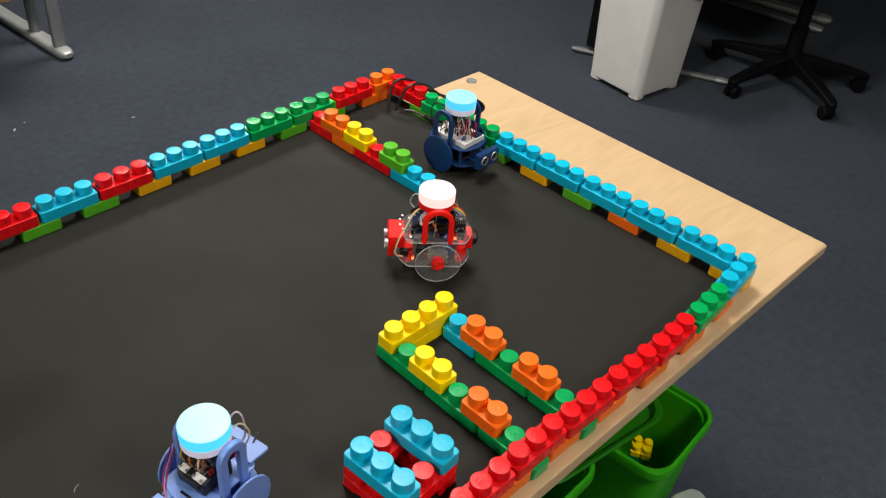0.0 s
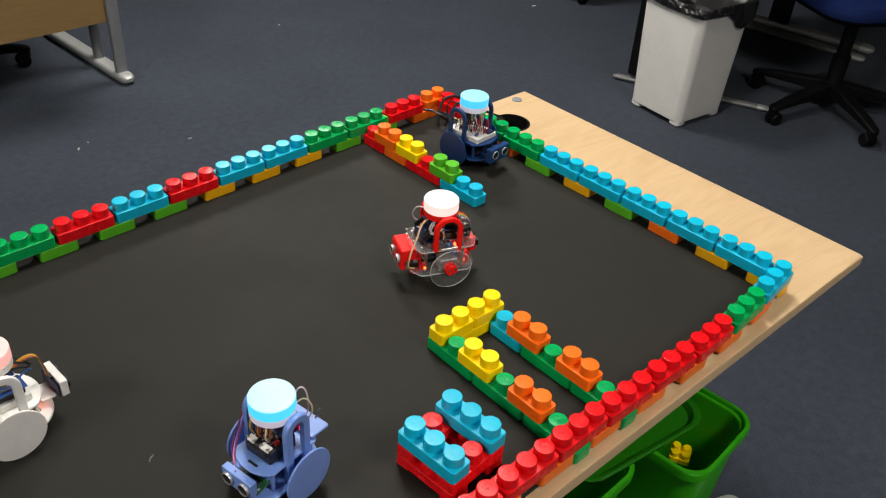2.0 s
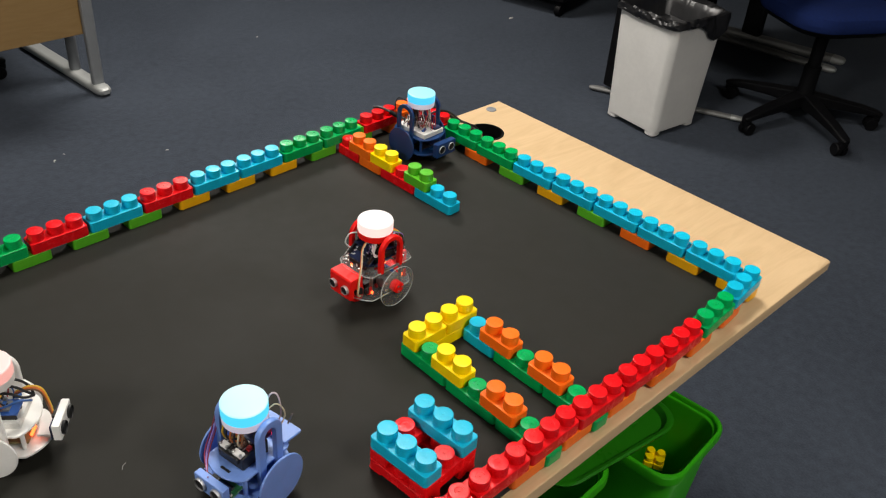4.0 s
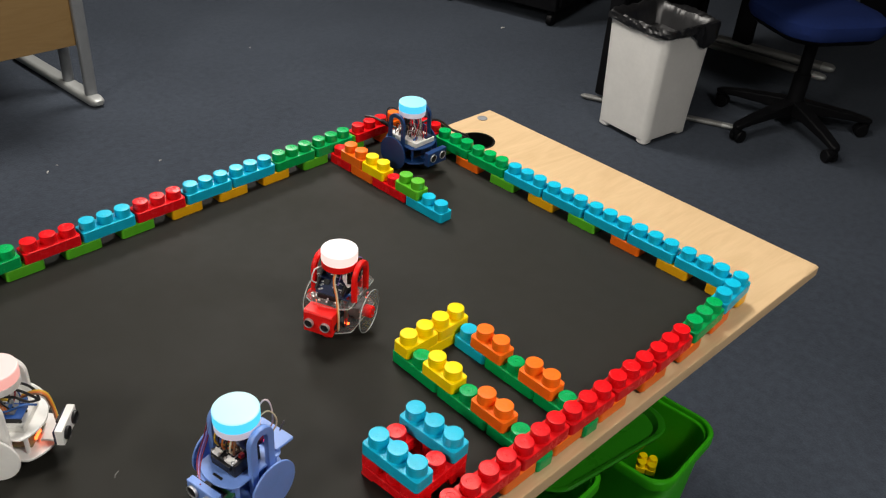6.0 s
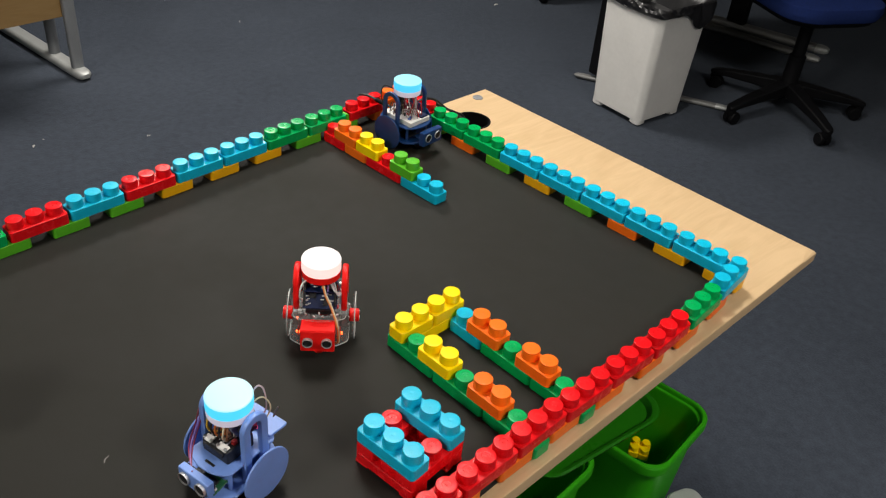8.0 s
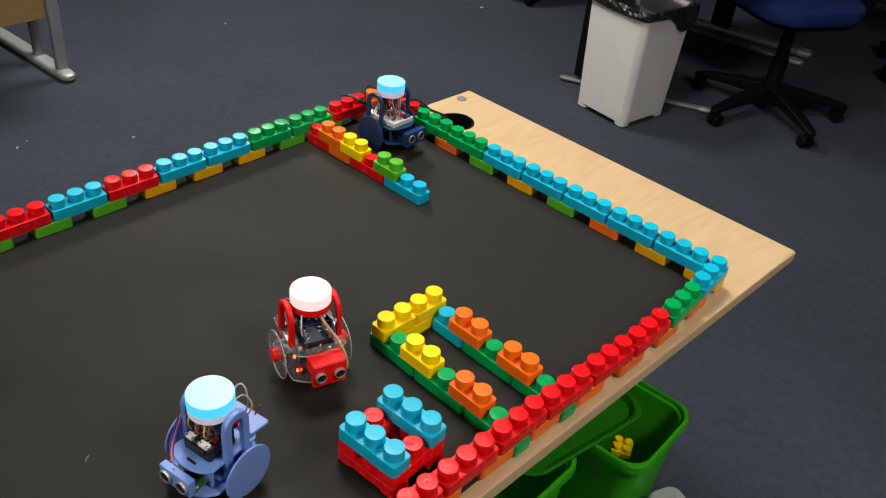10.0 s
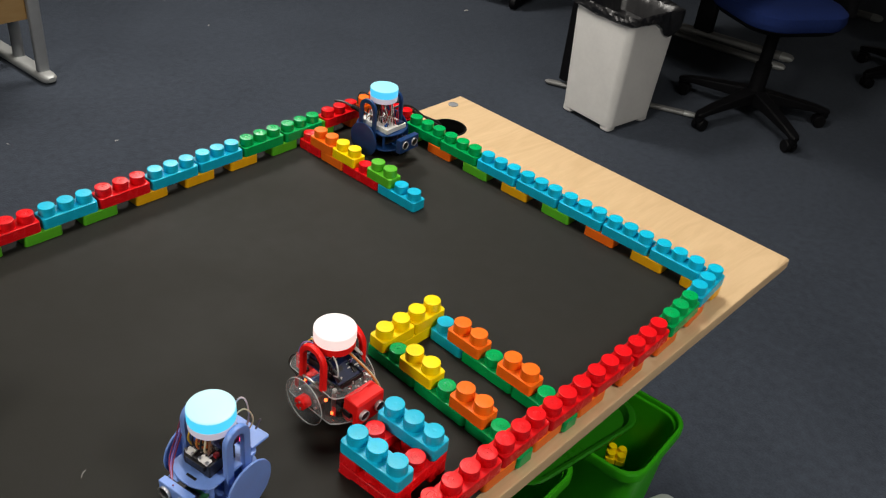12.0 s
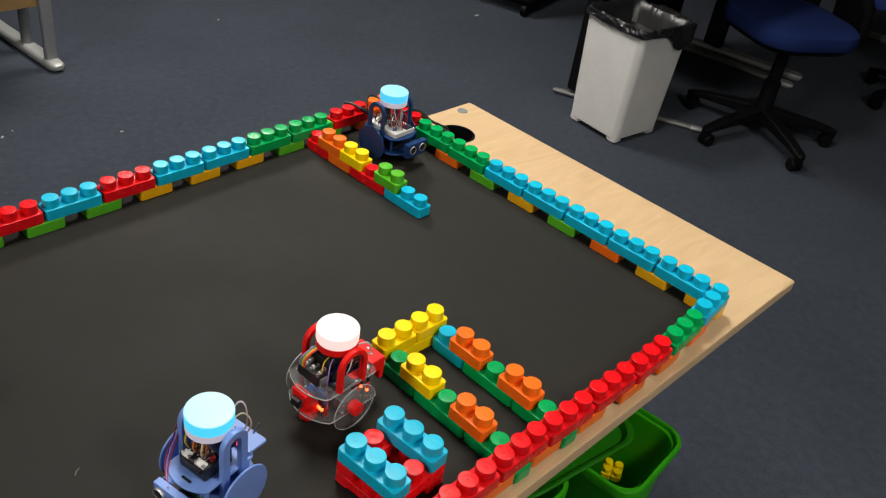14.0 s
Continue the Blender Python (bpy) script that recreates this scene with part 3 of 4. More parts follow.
def robot(name, label, body, wheelm, caps, ringm, style):
    rb = thing(name, label, "robot")
    AX, WR, TR = (0.0342, 0.0342, 0.049) if style in ("lav", "white") else (0.0336, 0.0336, 0.046)
    red = style == "red"
    # plates
    bm = bmesh.new()
    slab(bm, plate_outline(0.055 if red else 0.050, 0.056, 0.0400 if red else 0.0395), 0.0205, 0.0240)
    low = part("lower_plate", bm, body, rb)
    bm = bmesh.new()
    slab(bm, plate_outline(0.056 if red else 0.050 if style == "navy" else 0.047, 0.050 if red or style == "navy" else 0.046, 0.0315 if style == "lav" else 0.036), 0.0500, 0.0530)
    upp = part("upper_plate", bm, body, rb)
    if red:
        for pl, out, z in ((low, plate_outline(0.055, 0.056, 0.0400), 0.0222), (upp, plate_outline(0.056, 0.050, 0.036), 0.0515)):
            ring = [scaled(out, 0.0003, z - 0.0012), scaled(out, -0.0003, z), scaled(out, 0.0003, z + 0.0012)]
            bm = bmesh.new()
            loft(bm, ring, False, False)
            part("edge", bm, M["edge_glint"], pl, "pale ring for light caught in the acrylic edge")
    for sx in (-1, 1):
        for sy in (-1, 1):
            part("standoff", lathe([(0.0028, 0.0240), (0.0028, 0.0605 if red else 0.0500)], 10, pose(sx * 0.030, sy * 0.026, 0)), M["chrome"] if red else body, rb)
    # wheels turn on their own axles
    wheels = []
    for s in (1, -1):
        prof = [(WR - 0.0012, -0.0020), (WR, -0.0010), (WR, 0.0010), (WR - 0.0012, 0.0020)]
        w = part("wheel", lathe([(0.004, -0.002)] + prof + [(0.004, 0.002)], 48), wheelm, rb)
        w.matrix_basis = pose(-0.004, s * TR, AX, 90)
        if red:
            part("hub", lathe([(0.0080, -0.007), (0.0094, -0.0058), (0.0094, 0.0058), (0.0080, 0.007)], 22), M["robred"], w, "red plastic hub")
            for k in range(3):
                a = 2.1 * k
                part("screw", lathe([(0.0017, -0.0078), (0.0017, 0.0078)], 8, pose(0.0050 * math.cos(a), 0.0050 * math.sin(a), 0)), M["chrome"], w, "bright steel screw")
            part("rim", lathe([(WR - 0.0003, -0.0021), (WR + 0.0002, -0.0017), (WR + 0.0002, -0.0009), (WR - 0.0003, -0.0006)], 48, cap0=False, cap1=False), M["edge_glint"], w, "thin pale ring for light caught on the rim")
        wheels.append((w, s))
        part("motor", box_bm(0.026, 0.022, 0.018, 0.003, pose(-0.004, s * 0.024, 0.0242)), M["motor"] if not red else M["clearbox"], rb, "geared drive motor")
    # carrying arches over the wheels
    for s in (1, -1):
        if red:
            bm = arch_bm(0.0190, 0.050, 0.1045, 0.0080, 0.0082)
            part("arch", bm, M["robred"], rb, "red plastic carrying arch", m=pose(-0.002, s * 0.0325, 0))
        else:
            bm = arch_bm(0.0132, 0.0242, 0.112, 0.0108, 0.0086) if style == "lav" else arch_bm(0.0172, 0.0242, 0.111, 0.0104, 0.0072) if style == "white" else arch_bm(0.0172, 0.0242, 0.111, 0.0086, 0.0062)
            part("arch", bm, body, rb, m=pose(-0.004, s * (0.0318 if style == "lav" else 0.0370), 0))
    # lamp on top
    zb, z0 = (0.1055, 0.1170) if red else (0.1055, 0.1165)
    RL = 0.0268
    zt = 0.0014 if red else 0.0
    part("lamp_base", lathe([(RL - 0.002, zb), (RL - 0.0006, zb + 0.0012), (RL - 0.0002, z0 - 0.0003), (RL - 0.0008, z0)], 40), ringm, rb)
    band = part("lamp_band", lathe([(RL - 0.0003, z0), (RL, z0 + 0.001), (RL, 0.1305 + zt)], 40, cap1=False), caps[1], rb, "glowing translucent side of the lamp")
    part("lamp_top", lathe([(RL, 0.1305 + zt), (RL - 0.0006, 0.1318 + zt), (RL - 0.0022, 0.1324 + zt), (0.0, 0.1326 + zt)], 40, cap0=False), caps[0], band, "glowing white translucent lamp cap")
    part("lamp_post", lathe([(0.006, 0.053), (0.006, 0.106 if red else 0.11)], 12, pose(-0.012, 0, 0)), M["chip"], rb)
    # boards and blocks
    if style == "red":
        part("circuit_board", box_bm(0.058, 0.046, 0.0016, 0.001, pose(0.0, 0, 0.0600)), M["pcb"], rb, "dark blue circuit board")
        part("circuit_board", box_bm(0.050, 0.044, 0.0016, 0.001, pose(-0.002, 0, 0.0770, 0, -9)), M["pcb"], rb, "dark blue circuit board")
        part("header_strip", box_bm(0.042, 0.006, 0.009, 0.0008, pose(-0.002, 0.018, 0.0615)), M["chip"], rb)
        part("header_strip", box_bm(0.042, 0.006, 0.009, 0.0008, pose(-0.002, -0.018, 0.0615)), M["chip"], rb)
        part("display_board", box_bm(0.040, 0.044, 0.0018, 0.001, pose(0.017, 0, 0.0730, 0, 36)), M["pcb"], rb, "dark blue board with pale print")
        rng = random.Random(77)
        tilt = pose(0.017, 0, 0.0730, 0, 36)
        for k in range(26):
            w, d = rng.uniform(0.0012, 0.0022), rng.uniform(0.0015, 0.006)
            part("print_mark", box_bm(w, d, 0.0003, 0.0001, tilt @ pose(rng.uniform(-0.017, 0.017), rng.uniform(-0.019, 0.019), 0.0018)), M["w_wht"], rb)
        for y in (-0.0205, 0.0205):
            part("header_strip", box_bm(0.034, 0.0030, 0.0075, 0.0005, tilt @ pose(0, y, 0.0018)), M["chip"], rb)
        for k in range(7):
            w, d, h = rng.uniform(0.003, 0.008), rng.uniform(0.003, 0.007), rng.uniform(0.0015, 0.004)
            part("component", box_bm(w, d, h, 0.0004, tilt @ pose(rng.uniform(-0.015, 0.015), rng.uniform(-0.015, 0.015), 0.0018)), M[("chip", "steel", "chip", "chrome", "chip", "w_red", "chip")[k]], rb)
        part("board_chip", box_bm(0.009, 0.009, 0.002, 0.0004, pose(0.0190, -0.010, 0.0736, 0, 36)), M["chip"], rb)
        part("header_strip", box_bm(0.004, 0.036, 0.007, 0.0005, pose(0.0335, 0, 0.0545)), M["chip"], rb)
        part("header_strip", box_bm(0.010, 0.036, 0.012, 0.0008, pose(-0.022, 0, 0.0780)), M["chip"], rb)
        part("usb_port", box_bm(0.012, 0.012, 0.009, 0.0008, pose(-0.034, -0.012, 0.0616)), M["steel"], rb, "bright metal socket")
        part("driver_board", box_bm(0.030, 0.026, 0.008, 0.001, pose(0.016, 0, 0.0262)), M["chip"], rb)
        part("battery", lathe([(0.007, -0.018), (0.007, 0.018)], 16, pose(-0.022, 0, 0.0330, 90)), M["motor"], rb, "blue battery cell")
        for sx, sy in ((-0.036, 0.024), (-0.036, -0.024), (0.036, 0.024), (0.036, -0.024), (0.01, 0.034), (-0.02, 0.034), (0.01, -0.034), (-0.02, -0.034)):
            part("screw", lathe([(0.0026, 0.0530), (0.0026, 0.0548), (0.0012, 0.0556)], 10, pose(sx, sy, 0)), M["chrome"], rb, "bright steel screw")
    elif style == "lav":
        part("battery_box", box_bm(0.040, 0.040, 0.020, 0.002, pose(0.006, 0.0, 0.0532)), M["chip"], rb, "black electronics block")
        part("connector", box_bm(0.008, 0.014, 0.004, 0.0010, pose(0.022, 0.0105, 0.0715, 0, 14)), M["white"], rb, "white plug")
        for y in (0.0045, 0.016, -0.0055, -0.016):
            part("screw", lathe([(0.0019, 0.0), (0.0019, 0.0022), (0.001, 0.0030)], 10, pose(0.0245, y, 0.0742, 0, 14)), M["chrome"], rb, "bright steel screw")
        part("connector", box_bm(0.004, 0.030, 0.007, 0.0006, pose(0.0275, 0.0, 0.0640)), M["chip"], rb, "black plug strip")
        for k in range(5):
            part("pin", box_bm(0.006, 0.0016, 0.0016, 0.0004, pose(0.0155, -0.012 + 0.006 * k, 0.0745)), M["chrome"], rb, "bright metal pin")
        part("connector", box_bm(0.008, 0.011, 0.004, 0.0010, pose(0.022, -0.0110, 0.0715, 0, 14)), M["white"], rb, "white plug")
        part("circuit_board", box_bm(0.040, 0.046, 0.0016, 0.001, pose(-0.014, 0, 0.0800)), M["pcb"], rb, "dark circuit board")
        part("header_strip", box_bm(0.030, 0.007, 0.012, 0.0008, pose(-0.012, 0.018, 0.0815)), M["chip"], rb)
        part("header_strip", box_bm(0.030, 0.007, 0.012, 0.0008, pose(-0.012, -0.018, 0.0815)), M["chip"], rb)
        part("slot", box_bm(0.0030, 0.014, 0.0012, 0.0004, pose(0.036, 0.002, 0.0530)), M["chip"], rb, "dark slot")
        part("sensor_board", box_bm(0.020, 0.030, 0.0016, 0.0005, pose(0.043, 0.010, 0.0335, 0, 12)), M["pcbg"], rb, "green sensor board")
        part("sensor_chip", box_bm(0.006, 0.014, 0.0025, 0.0005, pose(0.041, 0.011, 0.0350, 0, 12)), M["chip"], rb)
        for k in range(5):
            part("component", box_bm(0.003, 0.0045, 0.0016, 0.0003, pose(0.0475 - 0.004 * (k % 2), 0.000 + 0.0052 * k, 0.0346, 0, 12)), M["w_wht"], rb)
        part("indicator", lathe([(0.0028, 0.0), (0.0028, 0.004), (0.001, 0.0055)], 10, pose(-0.018, 0.026, 0.0815)), M["led_p"], rb, "small glowing pink light")
    else:
        navy = style == "navy"
        part("breadboard", box_bm(0.074 if navy else 0.064, 0.054 if navy else 0.048, 0.0095, 0.001, pose(0.002 if navy else -0.002, 0.0, 0.0532)), M["bread"], rb, "white prototyping board full of small holes")
        if navy:
            rng = random.Random(61)
            for k in range(26):
                x, y = rng.uniform(-0.026, 0.034), rng.uniform(-0.023, 0.023)
                dx, dy, up = rng.uniform(-0.024, 0.012), rng.uniform(-0.016, 0.016), rng.uniform(0.006, 0.022)
                part("wire", tube([(x, y, 0.0628), (x + dx * 0.2, y + dy * 0.2, 0.0628 + up), (x + dx * 0.7, (y + dy * 0.7) * 0.9, 0.0640 + up), (x + dx, (y + dy) * 0.8, 0.0628)], 0.0009, 5, steps=3), M[("w_brn", "w_mar", "w_wht", "w_pnk", "w_blk", "w_red")[k % 6]], rb)
        if not navy:
            part("circuit_board", box_bm(0.050, 0.026, 0.0016, 0.0008, pose(0.004, -0.008, 0.0720)), M["motor"], rb, "blue circuit board")
            part("circuit_chip", box_bm(0.018, 0.016, 0.003, 0.0008, pose(0.010, -0.008, 0.0736)), M["steel"], rb, "metal-shielded chip")
            part("header_strip", box_bm(0.044, 0.003, 0.009, 0.0006, pose(0.004, -0.017, 0.0627)), M["chip"], rb)
            part("header_strip", box_bm(0.044, 0.003, 0.009, 0.0006, pose(0.004, 0.001, 0.0627)), M["chip"], rb)
            part("header_strip", box_bm(0.018, 0.018, 0.013, 0.0008, pose(-0.018, 0.010, 0.0627)), M["chip"], rb)
        part("driver_board", box_bm(0.050, 0.050, 0.0016, 0.001, pose(0.010, 0, 0.0300)), M["olive"] if style == "white" else M["chip"], rb, "small driver board")
        part("driver_chip", box_bm(0.016, 0.016, 0.010, 0.001, pose(0.026, 0.004, 0.0316)), M["olive"] if style == "white" else M["pcb"], rb)
    if red:
        clutter(rb, 21, 0.0532, 0.036, 0.028, 12, ("chrome", "chip", "w_red", "chip", "w_wht", "motor"))
        clutter(rb, 22, 0.0242, 0.034, 0.022, 14, ("chip", "chrome", "w_red", "clearbox", "w_wht", "chip"))
        clutter(rb, 23, 0.0617, 0.024, 0.014, 10)
        part("shield_board", box_bm(0.026, 0.030, 0.010, 0.001, pose(-0.010, 0, 0.0805)), M["chip"], rb, "black stacked board")
    elif style == "navy":
        clutter(rb, 31, 0.0628, 0.026, 0.018, 14, ("chip", "w_blu", "w_red", "chip", "w_wht", "steel"))
        clutter(rb, 32, 0.0316, 0.030, 0.022, 12, ("chip", "w_red", "steel", "w_wht"))
        part("circuit_board", box_bm(0.014, 0.018, 0.0030, 0.0005, pose(0.030, 0.014, 0.0628)), M["pcb"], rb, "small blue board")
    elif style == "lav":
        clutter(rb, 41, 0.0732, 0.016, 0.016, 12, ("chip", "w_wht", "w_org", "chip", "w_red", "steel"))
        clutter(rb, 42, 0.0816, 0.018, 0.020, 10, ("chip", "w_red", "w_wht", "chip"))
        clutter(rb, 43, 0.0242, 0.030, 0.024, 10, ("chip", "pcbg", "steel"))
    else:
        clutter(rb, 51, 0.0736, 0.022, 0.010, 10, ("chip", "steel", "w_yel", "chip", "w_blu"))
        clutter(rb, 52, 0.0628, 0.030, 0.020, 10, ("chip", "w_wht", "chip", "w_org"))
        clutter(rb, 53, 0.0316, 0.024, 0.022, 12, ("olive", "chip", "steel", "w_red"))
    # front sensor with two round eyes
    sx = {"red": 0.066, "lav": 0.053, "navy": 0.066, "white": 0.066}[style]
    if red:
        bm = box_bm(0.024, 0.046, 0.020, 0.0018, pose(sx - 0.010, 0, 0.0430))
        box_bm(0.0085, 0.0456, 0.0345, 0.0018, pose(sx - 0.0014, 0, 0.0270), bm)
        part("sensor_box", bm, M["robred"], rb, "red plastic sensor hood")
        for y in (-0.017, -0.006, 0.006, 0.017):
            part("screw", lathe([(0.0019, 0.0), (0.0019, 0.0014), (0.0009, 0.0020)], 10, pose(sx - 0.0185 + 0.004 * (abs(y) < 0.01), y, 0.0630)), M["chrome"], rb, "bright steel screw")
        for s in (1, -1):
            part("side_rail", box_bm(0.034, 0.0030, 0.0040, 0.0006, pose(-0.003, s * 0.0345, 0.0605)), M["chrome"], rb, "thin bright metal rail")
            part("gearbox", box_bm(0.030, 0.010, 0.022, 0.002, pose(-0.004, s * 0.0335, 0.0232)), M["clearbox"], rb, "smoky clear gearbox")
            for dx, dz in ((-0.018, 0.028), (0.010, 0.028), (-0.018, 0.040), (0.010, 0.040)):
                part("screw", lathe([(0.0020, -0.0012), (0.0020, 0.0010), (0.001, 0.0016)], 10, pose(dx, s * 0.0388, dz, -90 * s)), M["chrome"], rb, "bright steel screw")
            for x in (0.034, -0.037):
                part("indicator_board", box_bm(0.006, 0.0016, 0.014, 0.0005, pose(x, s * 0.0285, 0.0265)), M["w_red"], rb, "small red lamp board")
        part("bracket", box_bm(0.012, 0.034, 0.010, 0.001, pose(sx - 0.022, 0, 0.0240)), M["chip"], rb, "black sensor bracket")
        zc, xf = 0.0440, sx + 0.0005
    else:
        zc0 = {"navy": 0.0295, "lav": 0.0288}.get(style, 0.0330)
        hm = body if style != "white" else M["white"]
        part("sensor_holder", box_bm(0.012, 0.052, 0.028, 0.0015, pose(sx + 0.002, 0, zc0 - 0.004)) if style == "navy" else box_bm(0.0095, 0.047, 0.023, 0.0012, pose(sx + 0.0020, 0, zc0)), hm, rb)
        part("sensor_foot", box_bm(0.026, 0.030, 0.0035, 0.001, pose(sx - 0.012, 0, 0.0310)), hm, rb)
        part("sensor_circuit", box_bm(0.0016, 0.043, 0.019, 0.0004, pose(sx - 0.0052, 0, zc0)), M["pcb"], rb, "sensor circuit board")
        part("plug", box_bm(0.006, 0.011, 0.004, 0.0005, pose(sx - 0.004, 0, zc0 + 0.0185)), M["chip"], rb, "black plug")
        zc, xf = {"navy": 0.0410, "lav": 0.0403}.get(style, 0.0445), sx + 0.003
    fit = 0.88 if red else 1.0
    for s in (1, -1):
        e = part("eye", lathe([(r * fit, z) for r, z in ((0.0080, 0.0), (0.0082, 0.0075), (0.0080, 0.0082), (0.0073, 0.0082), (0.0070, 0.0068))], 24, cap1=False), M["chip"] if style == "white" else M["barrel"], rb, "black sensor barrel" if style == "white" else "grey metal sensor barrel", m=pose(xf - 0.001, s * 0.0128, zc, 0, 90))
        part("mesh", lathe([(0.0069 * fit, 0.0068), (0.003, 0.0073), (0.0, 0.0075)], 20, cap0=False), M["chip"], e, "dark mesh")
    # rear and underside
    for x in (0.038, -0.040):
        ball = [(0.0, 0.0), (0.004, 0.001), (0.007, 0.004), (0.008, 0.008), (0.008, 0.0205)]
        if red:
            ball = [(0.0, 0.0), (0.005, 0.0012), (0.0085, 0.0045), (0.0095, 0.009), (0.0115, 0.0095), (0.0125, 0.012), (0.0125, 0.031), (0.011, 0.034), (0.0, 0.034)]
        part("caster", lathe(ball, 18, pose(x, 0, 0.0003)), M["robred"] if red else M["chip"], rb, "small support caster")
    if red:
        part("rear_block", box_bm(0.010, 0.026, 0.024, 0.002, pose(-0.053, 0, 0.0360)), M["robred"], rb, "red plastic rear block")
        part("rear_plug", box_bm(0.007, 0.014, 0.011, 0.001, pose(-0.0615, 0, 0.0400)), M["chip"], rb, "black plug")
        part("side_board", box_bm(0.026, 0.036, 0.016, 0.0008, pose(-0.031, 0.002, 0.0600)), M["chip"], rb, "black breakout board")
        for k in range(18):
            part("component", box_bm(0.0022 + 0.0009 * (k % 3), 0.0026 + 0.0008 * (k % 2), 0.002 + 0.0012 * (k % 4), 0.0004, pose(-0.0415 + 0.0042 * (k % 6), -0.012 + 0.0115 * (k // 6), 0.0758)), M[("chrome", "chip", "w_red", "clearbox", "steel", "w_wht")[(k * 5) % 6]], rb)
        for k in range(9):
            part("component", box_bm(0.0030, 0.0012, 0.0030 + 0.001 * (k % 3), 0.0003, pose(-0.0425 + 0.0030 * k, 0.0206, 0.0620 + 0.004 * (k % 2))), M[("chrome", "steel", "chip")[k % 3]], rb)
        for k in range(7):
            part("pin", box_bm(0.0010, 0.0010, 0.007, 0.0002, pose(-0.042 + 0.0032 * k, 0.0185, 0.0755)), M["chrome"], rb, "bright header pin")
            part("pin", box_bm(0.0010, 0.0010, 0.006, 0.0002, pose(0.002 + 0.0032 * k, -0.0225, 0.0760)), M["chrome"], rb, "bright header pin")
    # indicator lights
    spots = {"red": [(0.032, y, 0.0285) for y in (-0.030, -0.0265, 0.0265, 0.030)] + [(-0.036, y, 0.0285) for y in (-0.020, -0.0155, -0.011, 0.026)] + [(-0.014, 0.010, 0.0790), (-0.020, -0.006, 0.0790), (0.020, -0.030, 0.0420)],
             "navy": [(0.054, y, 0.0275) for y in (-0.010, -0.006, -0.002)],
             "white": [(0.036, y, 0.0330) for y in (-0.014, -0.010, -0.006, -0.002)],
             "lav": [(-0.02, 0.030, 0.0290)]}[style]
    if red:
        # the acrylic robot's upper deck sits higher on longer standoffs
        deck = [c for c in rb.children if c.name.split(".")[0] in DECK and min(v.co.z for v in c.data.vertices) > 0.0485]
        for c in deck + [e for c in deck for e in c.children]:
            for v in c.data.vertices:
                v.co.z += 0.0105
    for x, y, z in spots:
        part("indicator", box_bm(0.0034, 0.0034, 0.0034, 0.0008, pose(x, y, z)), M["led_r"], rb, "tiny glowing red light")
    return rb, wheels



red_robot, red_wheels = robot("wheeled_robot", "small clear acrylic robot with red arches and glowing white lamp", M["acryl"], M["acryl"], (M["cap_warm"], M["band_warm"]), M["robred"], "red")
navy_robot, navy_wheels = robot("wheeled_robot", "small dark blue plastic robot with a glowing blue lamp", M["navy"], M["navy"], (M["cap_blue"], M["band_blue"]), M["ring_lilac"], "navy")
lav_robot, lav_wheels = robot("wheeled_robot", "small lavender blue plastic robot with a glowing cyan lamp", M["lav"], M["lav"], (M["cap_cyan"], M["band_cyan"]), M["ring_lilac"], "lav")
white_robot, white_wheels = robot("wheeled_robot", "small white plastic robot with a glowing pink lamp", M["white"], M["white"], (M["cap_pink"], M["band_pink"]), M["white"], "white")
for r in (red_robot, navy_robot, lav_robot, white_robot):
    r["group"] = "small robots in the arena"

# wiring
wires(red_robot, 3, ["w_wht", "w_pur", "w_brn", "w_red", "w_org"], 0.062, 0.104, 0.022, 8)
wires(navy_robot, 5, ["w_red", "w_wht", "w_blk", "w_brn", "w_blk", "w_wht"], 0.063, 0.110, 0.019, 20)
wires(lav_robot, 7, ["w_red", "w_org", "w_blk", "w_yel", "w_brn", "w_wht"], 0.080, 0.110, 0.020, 9)
wires(white_robot, 9, ["w_blk", "w_org", "w_blk", "w_red", "w_blu"], 0.064, 0.110, 0.020, 9)
for k, c in enumerate(("w_org", "w_crm")):
    d = 0.0016 * k
    part("wire", tube([(0.018, 0.003 + d, 0.105), (0.032, 0.007 + d, 0.097), (0.043, 0.017 + d, 0.080), (0.055, 0.0255 + d, 0.058), (0.058, 0.0265 + d, 0.036), (0.046, 0.019 + d, 0.0255)], 0.0012, 6), M[c], red_robot, "ribbon wire to the sensor")
part("wire", tube([(-0.018, -0.014, 0.101), (-0.030, -0.022, 0.102), (-0.036, -0.026, 0.086), (-0.034, -0.022, 0.062)], 0.0008, 6), M["w_pur"], red_robot)
part("wire", tube([(-0.018, -0.008, 0.101), (-0.031, -0.012, 0.100), (-0.036, -0.014, 0.084), (-0.034, -0.012, 0.062)], 0.0008, 6), M["w_yel"], red_robot)
part("wire", tube([(-0.046, -0.006, 0.050), (-0.062, -0.012, 0.054), (-0.070, -0.014, 0.034), (-0.058, -0.010, 0.018)], 0.0007, 6), M["w_blk"], red_robot, "thin black whisker wire")
for k, c in enumerate(("w_red", "w_org", "w_yel", "w_grn", "w_pur")):
    d = 0.0021 * k
    part("wire", tube([(-0.020, 0.004 + d, 0.108), (-0.033, 0.006 + d, 0.106 - 0.0008 * k), (-0.042, 0.008 + d, 0.096), (-0.044, 0.008 + d, 0.086)], 0.0009, 6), M[c], red_robot, "wire of a rainbow ribbon")
part("wire", tube([(0.016, -0.018, 0.108), (0.030, -0.024, 0.108), (0.036, -0.026, 0.094), (0.028, -0.022, 0.084), (0.014, -0.020, 0.080)], 0.0011, 6), M["w_wht"], red_robot, "loose white wire loop")
